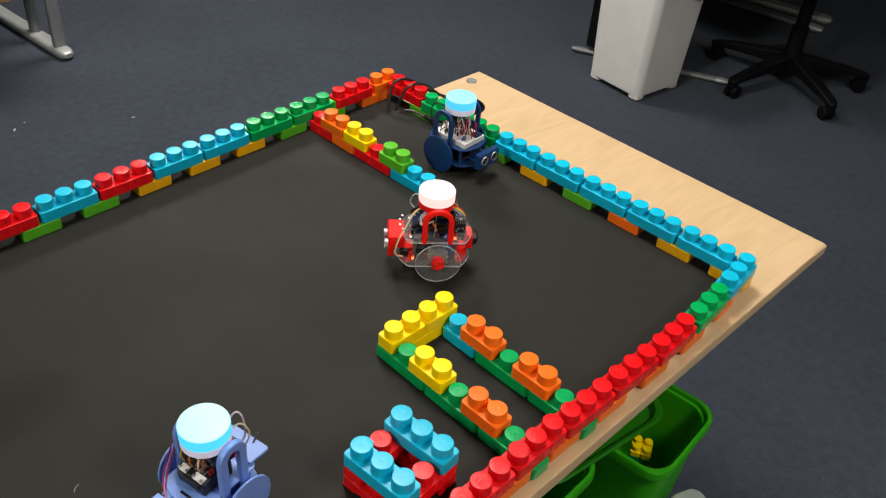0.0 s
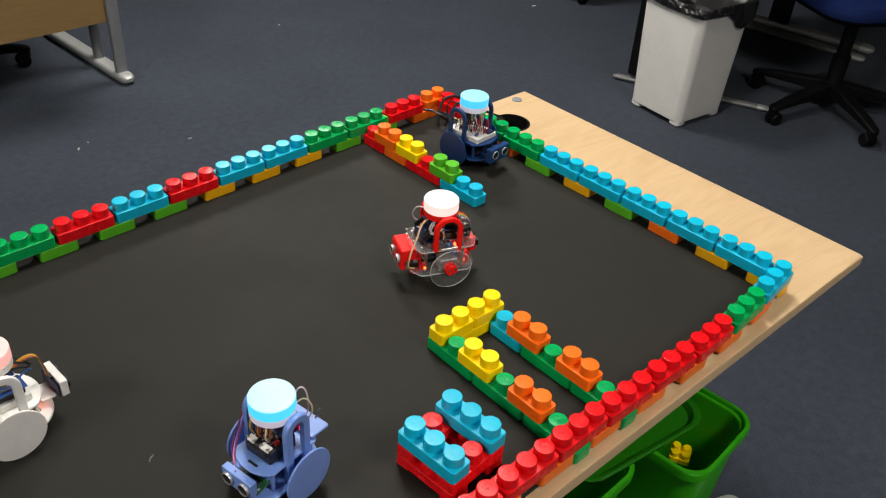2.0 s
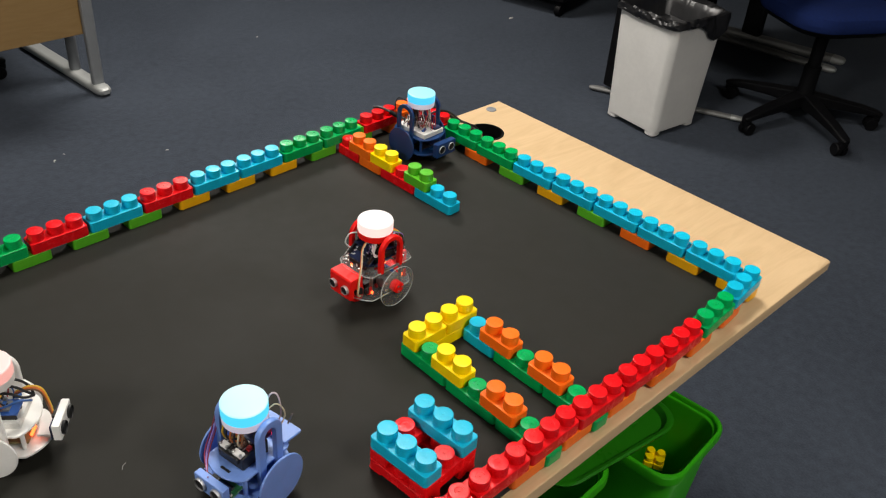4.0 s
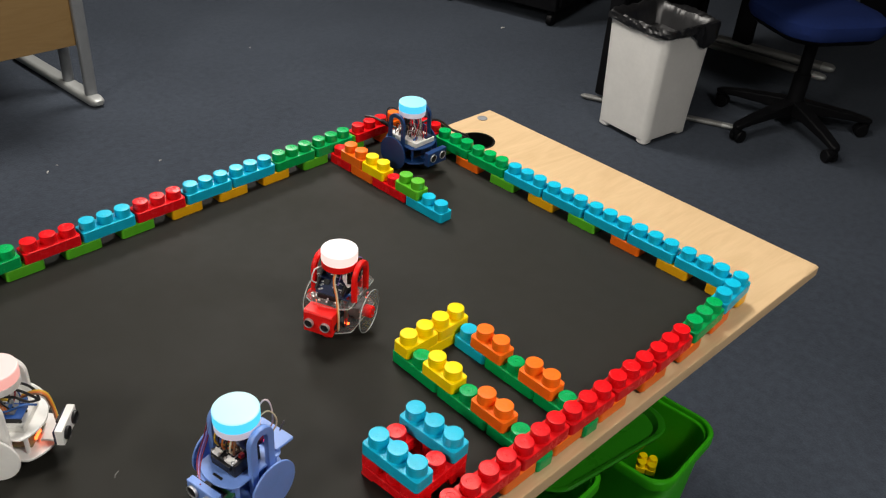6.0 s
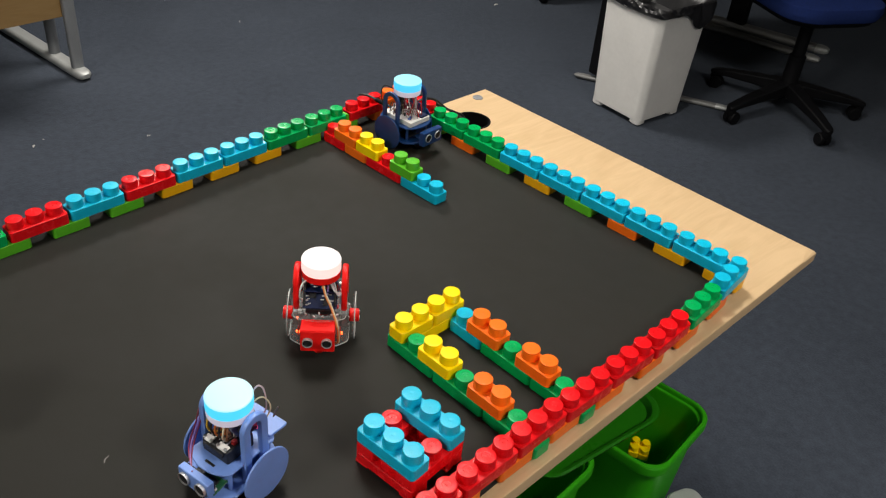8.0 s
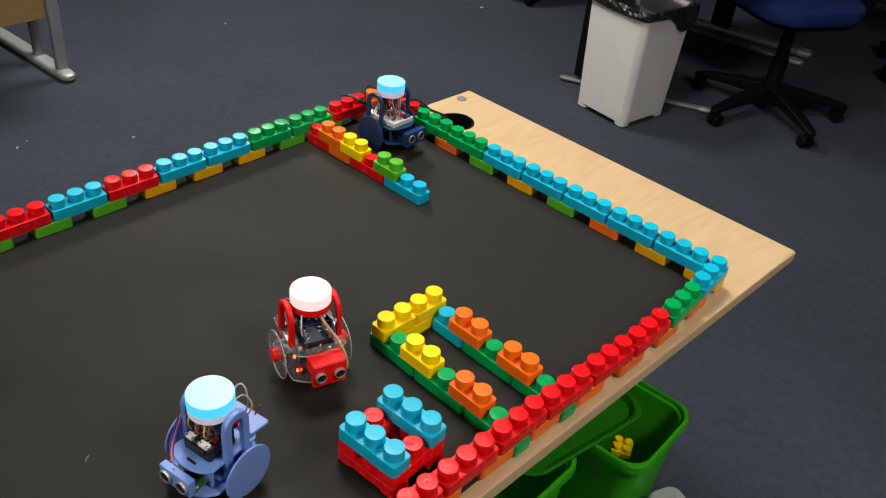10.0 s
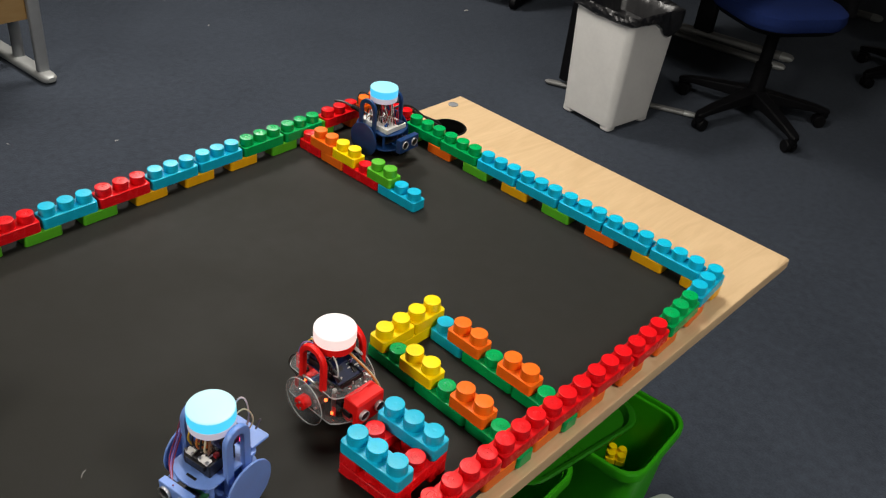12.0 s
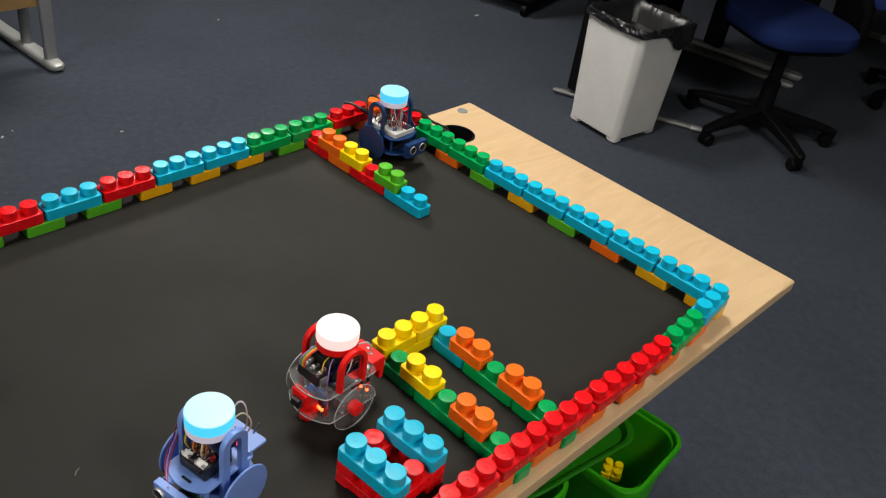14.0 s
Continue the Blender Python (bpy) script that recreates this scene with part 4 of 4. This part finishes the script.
for k in range(3):
    part("wire", tube([(0.014, 0.012 + 0.003 * k, 0.106), (0.024, 0.020 + 0.002 * k, 0.096 - 0.003 * k), (0.018, 0.028, 0.090), (0.004, 0.024, 0.094)], 0.0009, 6), M[("w_wht", "w_pnk", "w_wht")[k]], red_robot, "loose pale wire loop")
for k, (c, y) in enumerate((("w_pnk", 0.012), ("w_crm", 0.018))):
    part("wire", tube([(-0.018, y * 0.6, 0.106), (-0.029, y, 0.128 - 0.012 * k), (-0.0345, y + 0.006, 0.124 - 0.014 * k), (-0.0345, y + 0.009, 0.098), (-0.028, y + 0.004, 0.080)], 0.0010, 6), M[c], lav_robot, "loop of loose wire")
for k, c in enumerate(("w_yel", "w_blk", "w_org", "w_blk", "w_crm", "w_brn")):
    y = -0.014 + 0.0056 * k
    part("wire", tube([(0.004, y * 0.7, 0.106), (0.016, y, 0.104), (0.0225, y * 1.1 + 0.002, 0.092), (0.018, y * 0.8, 0.080), (0.008, y * 0.6, 0.076)], 0.0013, 6), M[c], lav_robot, "jumper wire bent under the lamp")
for k, (c, y) in enumerate((("w_mar", -0.030), ("w_pur", -0.033), ("w_mar", -0.036))):
    part("wire", tube([(-0.004, -0.018, 0.098), (0.004, y - 0.004, 0.096), (0.018, y - 0.003, 0.074), (0.036, y + 0.004, 0.056), (0.052, -0.010, 0.050), (0.056, -0.004, 0.054)], 0.0008, 6), M[c], lav_robot, "thin twisted wire")
part("switch", tube([(-0.040, 0.026, 0.082), (-0.046, 0.028, 0.094)], 0.0012, 8, steps=2), M["chrome"], lav_robot, "tiny metal switch lever")
part("tail_fin", box_bm(0.030, 0.056, 0.0034, 0.004, pose(-0.046, 0, 0.0537, 0, -4)), M["lav"], lav_robot)
for k, (c, y) in enumerate((("w_yel", 0.003), ("w_org", 0.0), ("w_brn", -0.003))):
    part("wire", tube([(0.020, 0.006 + y, 0.082), (0.038, 0.004 + y, 0.092), (0.052, 0.002 + y, 0.090), (0.058, y, 0.070), (0.059, y, 0.056)], 0.0011, 6), M[c], white_robot, "arched sensor wire")
part("wire", tube([(-0.010, -0.020, 0.090), (0.010, -0.022, 0.084), (0.030, -0.012, 0.086), (0.042, -0.004, 0.080)], 0.0013, 6), M["w_blu"], white_robot)
for k in range(3):
    part("wire", tube([(0.0, 0.010 - 0.012 * k, 0.100), (0.022, 0.012 - 0.012 * k, 0.098), (0.036, 0.010 - 0.010 * k, 0.090), (0.044, 0.0, 0.084)], 0.0016, 6), M["w_blk"], white_robot)
part("lead", tube([(-0.030, -0.010, 0.066), (-0.060, -0.016, 0.070), (-0.085, -0.022, 0.074), (-0.105, -0.026, 0.070)], 0.0024, 8), M["w_blk"], navy_robot, "stiff black power lead")
part("lead_plug", tube([(-0.040, -0.012, 0.066), (-0.066, -0.017, 0.071)], 0.0042, 10, steps=1), M["black"], navy_robot, "black barrel plug")
part("wire", tube([(-0.020, -0.018, 0.112), (-0.034, -0.028, 0.116), (-0.040, -0.030, 0.098), (-0.036, -0.026, 0.068)], 0.0011, 6), M["w_blk"], navy_robot)

lav_robot.matrix_basis = pose(-0.815, 0.210, MAT_Z + 0.0002, 0, 0, -171)


# ---------- waste bin ----------
def waste_bin():
    b = thing("waste_bin", "white plastic square waste bin with a black liner", "waste bin", pose(1.822, 1.224, 0, 0, 0, -8))
    bm = bmesh.new()
    rings = []
    for w, z in ((0.257, 0.022), (0.262, 0.027), (0.293, 0.454), (0.299, 0.457), (0.300, 0.468), (0.288, 0.468), (0.23, 0.05)):
        rings.append([(x, y, z) for x, y in rounded(w, w, 0.030, 6)])
    loft(bm, rings)
    part("body", bm, M["binw"], b)
    for sx in (-1, 1):
        for sy in (-1, 1):
            part("foot", box_bm(0.050, 0.050, 0.036, 0.014, pose(sx * 0.1020, sy * 0.1020, 0)), M["binw"], b)
    # crumpled liner folded over the rim
    bm = bmesh.new()
    base = []
    corner = rounded(0.294, 0.294, 0.03, 6)
    for q0, q1 in zip(corner, corner[1:] + corner[:1]):
        steps = max(1, int(math.hypot(q1[0] - q0[0], q1[1] - q0[1]) / 0.006))
        base += [(q0[0] + (q1[0] - q0[0]) * f / steps, q0[1] + (q1[1] - q0[1]) * f / steps) for f in range(steps)]
    rings = []
    for k, (out, z) in enumerate(((-0.040, 0.402), (-0.022, 0.452), (-0.008, 0.476), (0.003, 0.484), (0.009, 0.479), (0.010, 0.472), (0.012, 0.465), (0.013, 0.459), (0.013, 0.453), (0.012, 0.448), (0.009, 0.444))):
        ring = []
        for x, y in base:
            a = math.atan2(y, x)
            v = Vector((x * 30, y * 30, k * 0.35))
            n = (noise.noise(v) * 0.6 + noise.noise(v * 2.3) * 0.5) * (0.009 if k > 2 else 0.005)
            hang = max(0, k - 4) / 6
            drop = hang * (0.012 * noise.noise(Vector((x * 9, y * 9, 3))) - 0.075 * math.exp(-((a + 1.1) / 0.36) ** 2) + 0.006)
            puff = 0.050 * math.exp(-((a + 0.05) / 0.5) ** 2) * min(1, max(0, k - 2) / 3)
            f = 1 + (out + n + puff) / 0.144
            ring.append((x * f, y * f, z + drop + n * 0.9))
        rings.append(ring)
    loft(bm, rings, cap0=True, cap1=False)
    part("liner", bm, M["bag"], b, "crumpled shiny black bin liner")
    return b


waste_bin()


# ---------- office chair ----------
def office_chair(m, turn, label):
    c = thing("office_chair", label, "chair", m)
    part("hub", lathe([(0.038, 0.075), (0.045, 0.085), (0.045, 0.13), (0.034, 0.145), (0.034, 0.25), (0.026, 0.255), (0.026, 0.42), (0.05, 0.43), (0.05, 0.44)], 20), M["black"], c)
    for k in range(5):
        a = turn + 72 * k
        arm = bmesh.new()
        rings = []
        for x, w, z0, z1 in ((0.02, 0.062, 0.080, 0.140), (0.12, 0.054, 0.080, 0.124), (0.25, 0.046, 0.070, 0.102), (0.325, 0.040, 0.060, 0.084), (0.338, 0.022, 0.064, 0.078)):
            rings.append([(x, p, z0 + (z1 - z0) / 2 + q) for p, q in rounded(w, z1 - z0, 0.008, 3)])
        loft(arm, rings)
        leg = part("leg", arm, M["black"], c, "black plastic base arm", m=pose(0, 0, 0, 0, 0, a))
        cs = part("caster", lathe([(0.012, 0.030), (0.02, 0.045), (0.02, 0.062)], 12, pose(0.318, 0, 0)), M["black"], leg)
        for s in (-1, 1):
            part("caster_wheel", lathe([(0.006, -0.010), (0.024, -0.010), (0.027, -0.006), (0.027, 0.006), (0.024, 0.010), (0.006, 0.010)], 20, pose(0.305, s * 0.014, 0.0275, 90)), M["black"], leg, "twin black caster wheel")
    seat = bmesh.new()
    o = [(x + 0.022, y) for x, y in rounded(0.455, 0.45, 0.13, 7)]
    loft(seat, [scaled(o, 0.05, 0.455), scaled(o, 0.012, 0.465), scaled(o, 0.0, 0.49), scaled(o, 0.004, 0.52), scaled(o, 0.03, 0.538), scaled(o, 0.09, 0.545)])
    part("seat", seat, M["fabric"], c, "royal blue fabric seat cushion")
    pan = bmesh.new()
    loft(pan, [scaled(o, 0.10, 0.435), scaled(o, 0.03, 0.443), scaled(o, 0.012, 0.462), scaled(o, 0.03, 0.468)])
    part("seat_pan", pan, M["black"], c)
    part("mechanism", box_bm(0.20, 0.12, 0.04, 0.012, pose(-0.02, 0, 0.405)), M["black"], c)
    part("back_post", tube([(-0.10, 0, 0.43), (-0.22, 0, 0.425), (-0.29, 0, 0.48), (-0.30, 0, 0.66)], 0.022, 8), M["black"], c)
    part("back_bracket", box_bm(0.05, 0.20, 0.20, 0.02, pose(-0.275, 0, 0.47, 0, 8)), M["black"], c, "black plastic back bracket")
    part("back_shell", box_bm(0.03, 0.38, 0.36, 0.015, pose(-0.318, 0, 0.66)), M["black"], c, "black plastic back shell")
    back = bmesh.new()
    o2 = rounded(0.42, 0.44, 0.10, 6)
    rings = []
    for ins, x in ((0.04, -0.30), (0.0, -0.285), (0.0, -0.26), (0.04, -0.235)):
        rings.append([(x, p[0], 0.83 + p[1]) for p in [(q[0], q[1]) for q in scaled(o2, ins, 0)]])
    loft(back, rings)
    part("backrest", back, M["fabric"], c, "royal blue fabric backrest")
    return c


chair = office_chair(pose(2.333, 0.818, 0, 0, 0, 150), 15, "royal blue fabric office chair on a black five-arm base")


tagged(chair, group="office chairs")
chair_b = copy_thing(chair, pose(-0.35, 3.14, 0, 0, 0, -92))
tagged(chair_b, "blue fabric office chair tucked under the oak desk")
chair_c = copy_thing(chair, pose(3.45, 0.44, 0, 0, 0, 205))
tagged(chair_c, "blue fabric office chair standing behind another chair")


# ---------- other desks ----------
def foot_bar(parent, a, b, w, h, mat_, name="foot"):
    """A rounded bar along the floor from a to b."""
    (ax, ay), (bx, by) = a, b
    ln = math.hypot(bx - ax, by - ay)
    bm = bmesh.new()
    rings = []
    for x, f in ((-ln / 2, 0.45), (-ln / 2 + 0.012, 0.85), (-ln / 2 + 0.035, 1), (ln / 2 - 0.035, 1), (ln / 2 - 0.012, 0.85), (ln / 2, 0.45)):
        rings.append([(x, p * f, 0.004 + h / 2 + q * f) for p, q in rounded(w, h, 0.016, 4)])
    loft(bm, rings)
    return part(name, bm, mat_, parent, m=pose((ax + bx) / 2, (ay + by) / 2, 0, 0, 0, math.degrees(math.atan2(by - ay, bx - ax))))


# one silver bar in two tones: dull where shaded, paler at the lit end
M["bar_shade"] = plain("shaded_grey_bar", (0.20, 0.20, 0.195), rough=0.5, metal=0.2, vary=0.15, scale=20)


def lit_tip(bar, a, b, w, h):
    """The free end of a foot bar, in the paler tone of its lit part."""
    ln = math.hypot(b[0] - a[0], b[1] - a[1])
    bm = bmesh.new()
    rings = []
    for x, f in ((ln / 2 - 0.06, 1.02), (ln / 2 - 0.035, 1.04), (ln / 2 - 0.012, 0.90), (ln / 2 + 0.002, 0.5)):
        rings.append([(x, p * f, 0.004 + h / 2 + q * f) for p, q in rounded(w, h, 0.016, 4)])
    loft(bm, rings)
    part("end_cap", bm, M["silver"], bar, "rounded bar end in a lighter tone for falling light")


desk = thing("office_desk", "oak-faced office desk with grey cantilever legs", "desk")
part("desktop", box_bm(1.5, 0.8, 0.025, 0.004, pose(-0.52, 3.0, 0.70)), M["oak"], desk)
part("modesty_panel", box_bm(1.385, 0.018, 0.45, 0.002, pose(-0.4975, 2.790, 0.24)), M["oak"], desk, "oak modesty panel")
for lx in (0.195, -1.20):
    foot_bar(desk, (lx + 0.005, 2.70), (lx - 0.02, 3.38), 0.062, 0.036, M["silver"])
    part("leg", box_bm(0.045, 0.028, 0.67, 0.008, pose(lx + 0.005, 2.765, 0.03)), M["steel"], desk)
    part("leg", tube([(lx, 2.945, 0.035), (lx, 2.945, 0.70)], 0.022, 12, steps=1), M["steel"], desk)

desk_b = thing("office_desk", "second office desk with silver foot bars behind the bin", "desk")
# this desktop and the next lie out of view, deepened to shade the floor
part("desktop", box_bm(1.14, 0.98, 0.025, 0.004, pose(2.445, 1.292, 0.74, 0, 0, -4)), M["oak"], desk_b)
for a, b, w, h in (((1.868, 1.570), (2.13, 0.95), 0.032, 0.019), ((2.93, 1.75), (3.008, 0.945), 0.05, 0.03)):
    bar = foot_bar(desk_b, a, b, w, h, M["bar_shade"])
    lit_tip(bar, a, b, w, h)
    px, py = a[0] * 0.86 + b[0] * 0.14, a[1] * 0.86 + b[1] * 0.14
    part("leg", box_bm(0.04, 0.07, 0.70, 0.012, pose(px, py, 0.035)), M["black"], desk_b)
# added panel: blackens the space under the desk, where shade lies
part("modesty_panel", box_bm(1.0, 0.018, 0.60, 0.003, pose(2.42, 1.56, 0.09, 0, 0, 8.5)), M["black"], desk_b, "black panel added to darken the space under the desk")
desk_c = thing("office_desk", "third office desk with silver foot bars under the window side", "desk")
part("desktop", box_bm(1.28, 0.98, 0.025, 0.004, pose(3.664, 1.207, 0.74, 0, 0, -4)), M["oak"], desk_c)
for a, b in (((3.03, 1.75), (3.155, 0.965)), ((4.2, 1.75), (4.3, 0.9))):
    bar = foot_bar(desk_c, a, b, 0.062, 0.036, M["bar_shade"])
    lit_tip(bar, a, b, 0.062, 0.036)
    px, py = a[0] * 0.6 + b[0] * 0.4, a[1] * 0.6 + b[1] * 0.4
    part("leg", box_bm(0.05, 0.10, 0.70, 0.012, pose(px, py, 0.035)), M["black"], desk_c)

# dark pedestal on casters under the second desk
ped = thing("pedestal", "low black pedestal cabinet on small casters", "cabinet", pose(2.70, 2.62, 0, 0, 0, 13))
part("body", box_bm(0.60, 0.70, 0.50, 0.010, pose(0, 0, 0.085)), M["black"], ped)
part("drawer", box_bm(0.54, 0.018, 0.20, 0.004, pose(0, -0.355, 0.11)), M["black"], ped)
part("drawer", box_bm(0.54, 0.018, 0.20, 0.004, pose(0, -0.355, 0.34)), M["black"], ped)
for sx in (-1, 1):
    for sy in (-1, 1):
        part("caster", lathe([(0.006, -0.016), (0.03, -0.016), (0.034, -0.01), (0.034, 0.01), (0.03, 0.016), (0.006, 0.016)], 18, pose(sx * 0.26, sy * 0.31, 0.0345, 90)), M["black"], ped)
        part("caster_stem", lathe([(0.02, 0.066), (0.02, 0.086)], 12, pose(sx * 0.26, sy * 0.31, 0)), M["black"], ped)

# ---------- storage tub under the table ----------
tub = thing("storage_tub", "bright green plastic storage tub of toy bricks", "storage tub", pose(-0.0686, 0.125, 0, 0, 0, 3))
bm = bmesh.new()
o = rounded(0.212, 0.33, 0.042, 7)
loft(bm, [scaled(o, i, z) for i, z in ((0.035, 0.03), (0.030, 0.033), (0.010, 0.374), (0.001, 0.377), (-0.001, 0.380), (-0.001, 0.396), (0.001, 0.399), (0.006, 0.400), (0.0075, 0.398), (0.0078, 0.391), (0.0092, 0.390), (0.012, 0.390), (0.014, 0.387), (0.030, 0.212), (0.034, 0.208))])
part("body", bm, M["tub"], tub)
for sx in (-1, 1):
    for sy in (-1, 1):
        part("caster", lathe([(0.006, -0.01), (0.018, -0.01), (0.02, 0), (0.018, 0.01), (0.006, 0.01)], 14, pose(sx * 0.05, sy * 0.1, 0.0205, 90)), M["white"], tub, "pale plastic caster")
tagged(tub, group="storage tubs")
other_tub = copy_thing(tub, pose(-0.312, 0.205, 0, 0, 0, 1))
lid = thing("tub_lid", "translucent green tub lid lying across two tubs", "lid", pose(-0.164, 0.175, 0.4005, 0, 0, -9))
bm = bmesh.new()
o = rounded(0.31, 0.27, 0.05, 7)
loft(bm, [scaled(o, 0.006, 0.0), scaled(o, 0.0, 0.014), scaled(o, 0.004, 0.016), scaled(o, 0.010, 0.014), scaled(o, 0.016, 0.002)])
part("tray", bm, M["lid"], lid)
for i in range(3):
    for j in range(3):
        part("boss", lathe([(0.016, 0.001), (0.015, 0.006), (0.013, 0.007)], 16, pose(-0.08 + 0.08 * i, -0.07 + 0.07 * j, 0)), M["lid"], lid)
STACK = (-0.030, 0.054)
for lay in range(7):
    for off in (-0.5, 0.5):
        b = brick(0, 0, 2, 0, "yellow" if lay == 6 else "green", "x", "stacked inside the green tub", "loose small bricks in the tub")
        b.matrix_basis = pose(STACK[0] - off * 0.62 * PS * math.sin(radians(24)), STACK[1] + off * 0.62 * PS * math.cos(radians(24)), 0.2085 + lay * 0.62 * (BH + 0.0001), 0, 0, 24) @ Matrix.Scale(0.62, 4)

# a frosted clear container beside the tub
M["frost"] = plain("frosted_plastic", (0.42, 0.44, 0.43), rough=0.3, vary=0.1, scale=30)
box_c = thing("plastic_container", "frosted pale plastic container beside the green tub", "container", pose(-0.056, -0.076, 0, 0, 0, -22))
bm = bmesh.new()
o = rounded(0.064, 0.062, 0.020, 6)
loft(bm, [scaled(o, 0.010, 0.0), scaled(o, 0.008, 0.003), scaled(o, 0.001, 0.246), scaled(o, -0.002, 0.248), scaled(o, -0.002, 0.254)])
part("body", bm, M["frost"], box_c)
bm = bmesh.new()
loft(bm, [scaled(o, -0.003, 0.2545), scaled(o, -0.003, 0.262), scaled(o, 0.0, 0.266), scaled(o, 0.012, 0.268)])
part("lid", bm, M["frost"], box_c)

# lint and crumbs on carpet and mat
for k, (lx, ly, lz, s) in enumerate(((0.152, 2.173, 0.0, 0.006), (-0.185, 2.333, 0.0, 0.008), (-0.14, 2.36, 0.0, 0.004), (2.27, 2.38, 0.0, 0.012), (1.05, 2.9, 0.0, 0.006), (0.9, 1.6, 0.0, 0.004))):
    ln = part("lint", tube([(-s, 0, 0.002), (-s * 0.3, s * 0.4, 0.004), (s * 0.4, -s * 0.2, 0.003), (s, s * 0.3, 0.002)], s * 0.22, 6, steps=3), M["w_wht"], m=pose(lx, ly, lz, 0, 0, 57 * k))
    tagged(ln, "small pale scrap of lint on the carpet", "lint", "lint on the carpet")
for k, (lx, ly, s) in enumerate(((-0.913, 0.328, 0.0055),)):
    ln = part("crumb", tube([(-s, 0, 0.0006), (0, s * 0.25, 0.0008), (s, -s * 0.1, 0.0006)], 0.00022, 5, steps=3), M["w_wht"], m=pose(lx, ly, MAT_Z, 0, 0, 40 + 75 * k))
    tagged(ln, "tiny pale fibre lying on the black mat", "fibre", "fibres on the mat")

# ---------- ceiling light panels ----------
for lx, ly, lw in LAMPS:
    cl = thing("ceiling_light", "square white ceiling light panel, added out of view", "ceiling light", pose(lx, ly, CEIL))
    part("frame", box_bm(0.66, 0.66, 0.03, 0.004, pose(0, 0, -0.030)), M["white"], cl)
    part("diffuser", box_bm(0.59, 0.59, 0.006, 0.002, pose(0, 0, -0.036)), M["panel"], cl, "glowing white diffuser")

# ---------- what moves ----------
RED_ROWS = [
    (0, -0.322, 0.353, 138), (0.5, -0.336, 0.364, 140), (1, -0.350, 0.374, 144), (1.5, -0.368, 0.381, 150), (2, -0.384, 0.387, 156), (2.5, -0.400, 0.392, 163), (3, -0.418, 0.396, 169),
    (4.2, -0.462, 0.397, 184), (5.5, -0.506, 0.386, 200), (6, -0.523, 0.379, 203), (6.5, -0.538, 0.371, 206), (7, -0.552, 0.362, 212), (7.5, -0.566, 0.351, 218), (8, -0.578, 0.340, 226),
    (9.2, -0.605, 0.304, 243), (10.5, -0.620, 0.265, 256), (11, -0.624, 0.249, 260), (11.5, -0.626, 0.234, 265), (12, -0.627, 0.220, 270), (12.5, -0.627, 0.220, 297), (13, -0.623, 0.224, 320), (13.5, -0.622, 0.227, 343), (14, -0.619, 0.228, 361)]
NAVY_ROWS = [(0, -0.0770, 0.5300, -88), (0.5, -0.0770, 0.5510, -88), (1, -0.0790, 0.5740, -88), (1.5, -0.0800, 0.5940, -88), (2, -0.0800, 0.6130, -88), (2.5, -0.0790, 0.6340, -88), (3, -0.0770, 0.6580, -88), (3.5, -0.0810, 0.6800, -88),
             (4.2, -0.0810, 0.6850, -88), (5.5, -0.0810, 0.6850, -88), (14, -0.0810, 0.6860, -88)]
WHITE_ROWS = [(0, -1.000, 0.494, 5), (0.5, -1.000, 0.496, 5), (1, -1.001, 0.496, 5), (1.5, -1.007, 0.488, 4), (2, -1.020, 0.478, 2), (2.5, -1.033, 0.481, -12), (3, -1.042, 0.478, -27), (4.0, -0.998, 0.446, -40), (4.8, -0.962, 0.416, -45),
              (5.5, -0.9680, 0.4300, -44), (6, -0.9825, 0.4460, -44), (6.5, -0.9975, 0.4610, -44), (7, -1.0115, 0.4760, -44), (7.5, -1.0265, 0.4920, -44), (8, -1.0405, 0.5050, -44), (10.5, -1.0685, 0.5330, -44), (12.5, -1.0435, 0.5090, -44), (13, -1.0395, 0.5050, -44), (14, -1.0585, 0.5230, -44)]


def drive(ob, wheels, rows, axle=0.0336, track=0.046):
    """Keys a robot's way over the mat, and the roll of its wheels that goes with it."""
    walk(ob, [(t, pose(x, y, MAT_Z + 0.0002, 0, 0, a)) for t, x, y, a in rows])
    roll = {1: 0.0, -1: 0.0}
    keys = {1: [], -1: []}
    for i, (t, x, y, a) in enumerate(rows):
        if i:
            t0, x0, y0, a0 = rows[i - 1]
            mid = radians((a + a0) / 2)
            ahead = (x - x0) * math.cos(mid) + (y - y0) * math.sin(mid)
            for s in (1, -1):
                roll[s] += (ahead - s * track * radians(a - a0)) / axle
        for s in (1, -1):
            keys[s].append((t, Matrix.Translation((-0.004, s * track, axle)) @ Matrix.Rotation(roll[s], 4, "Y") @ Matrix.Rotation(radians(90), 4, "X")))
    for w, s in wheels:
        walk(w, keys[s])


def motions():
    drive(red_robot, red_wheels, RED_ROWS)
    drive(navy_robot, navy_wheels, NAVY_ROWS)
    drive(white_robot, white_wheels, WHITE_ROWS, 0.0342, 0.049)


motions()
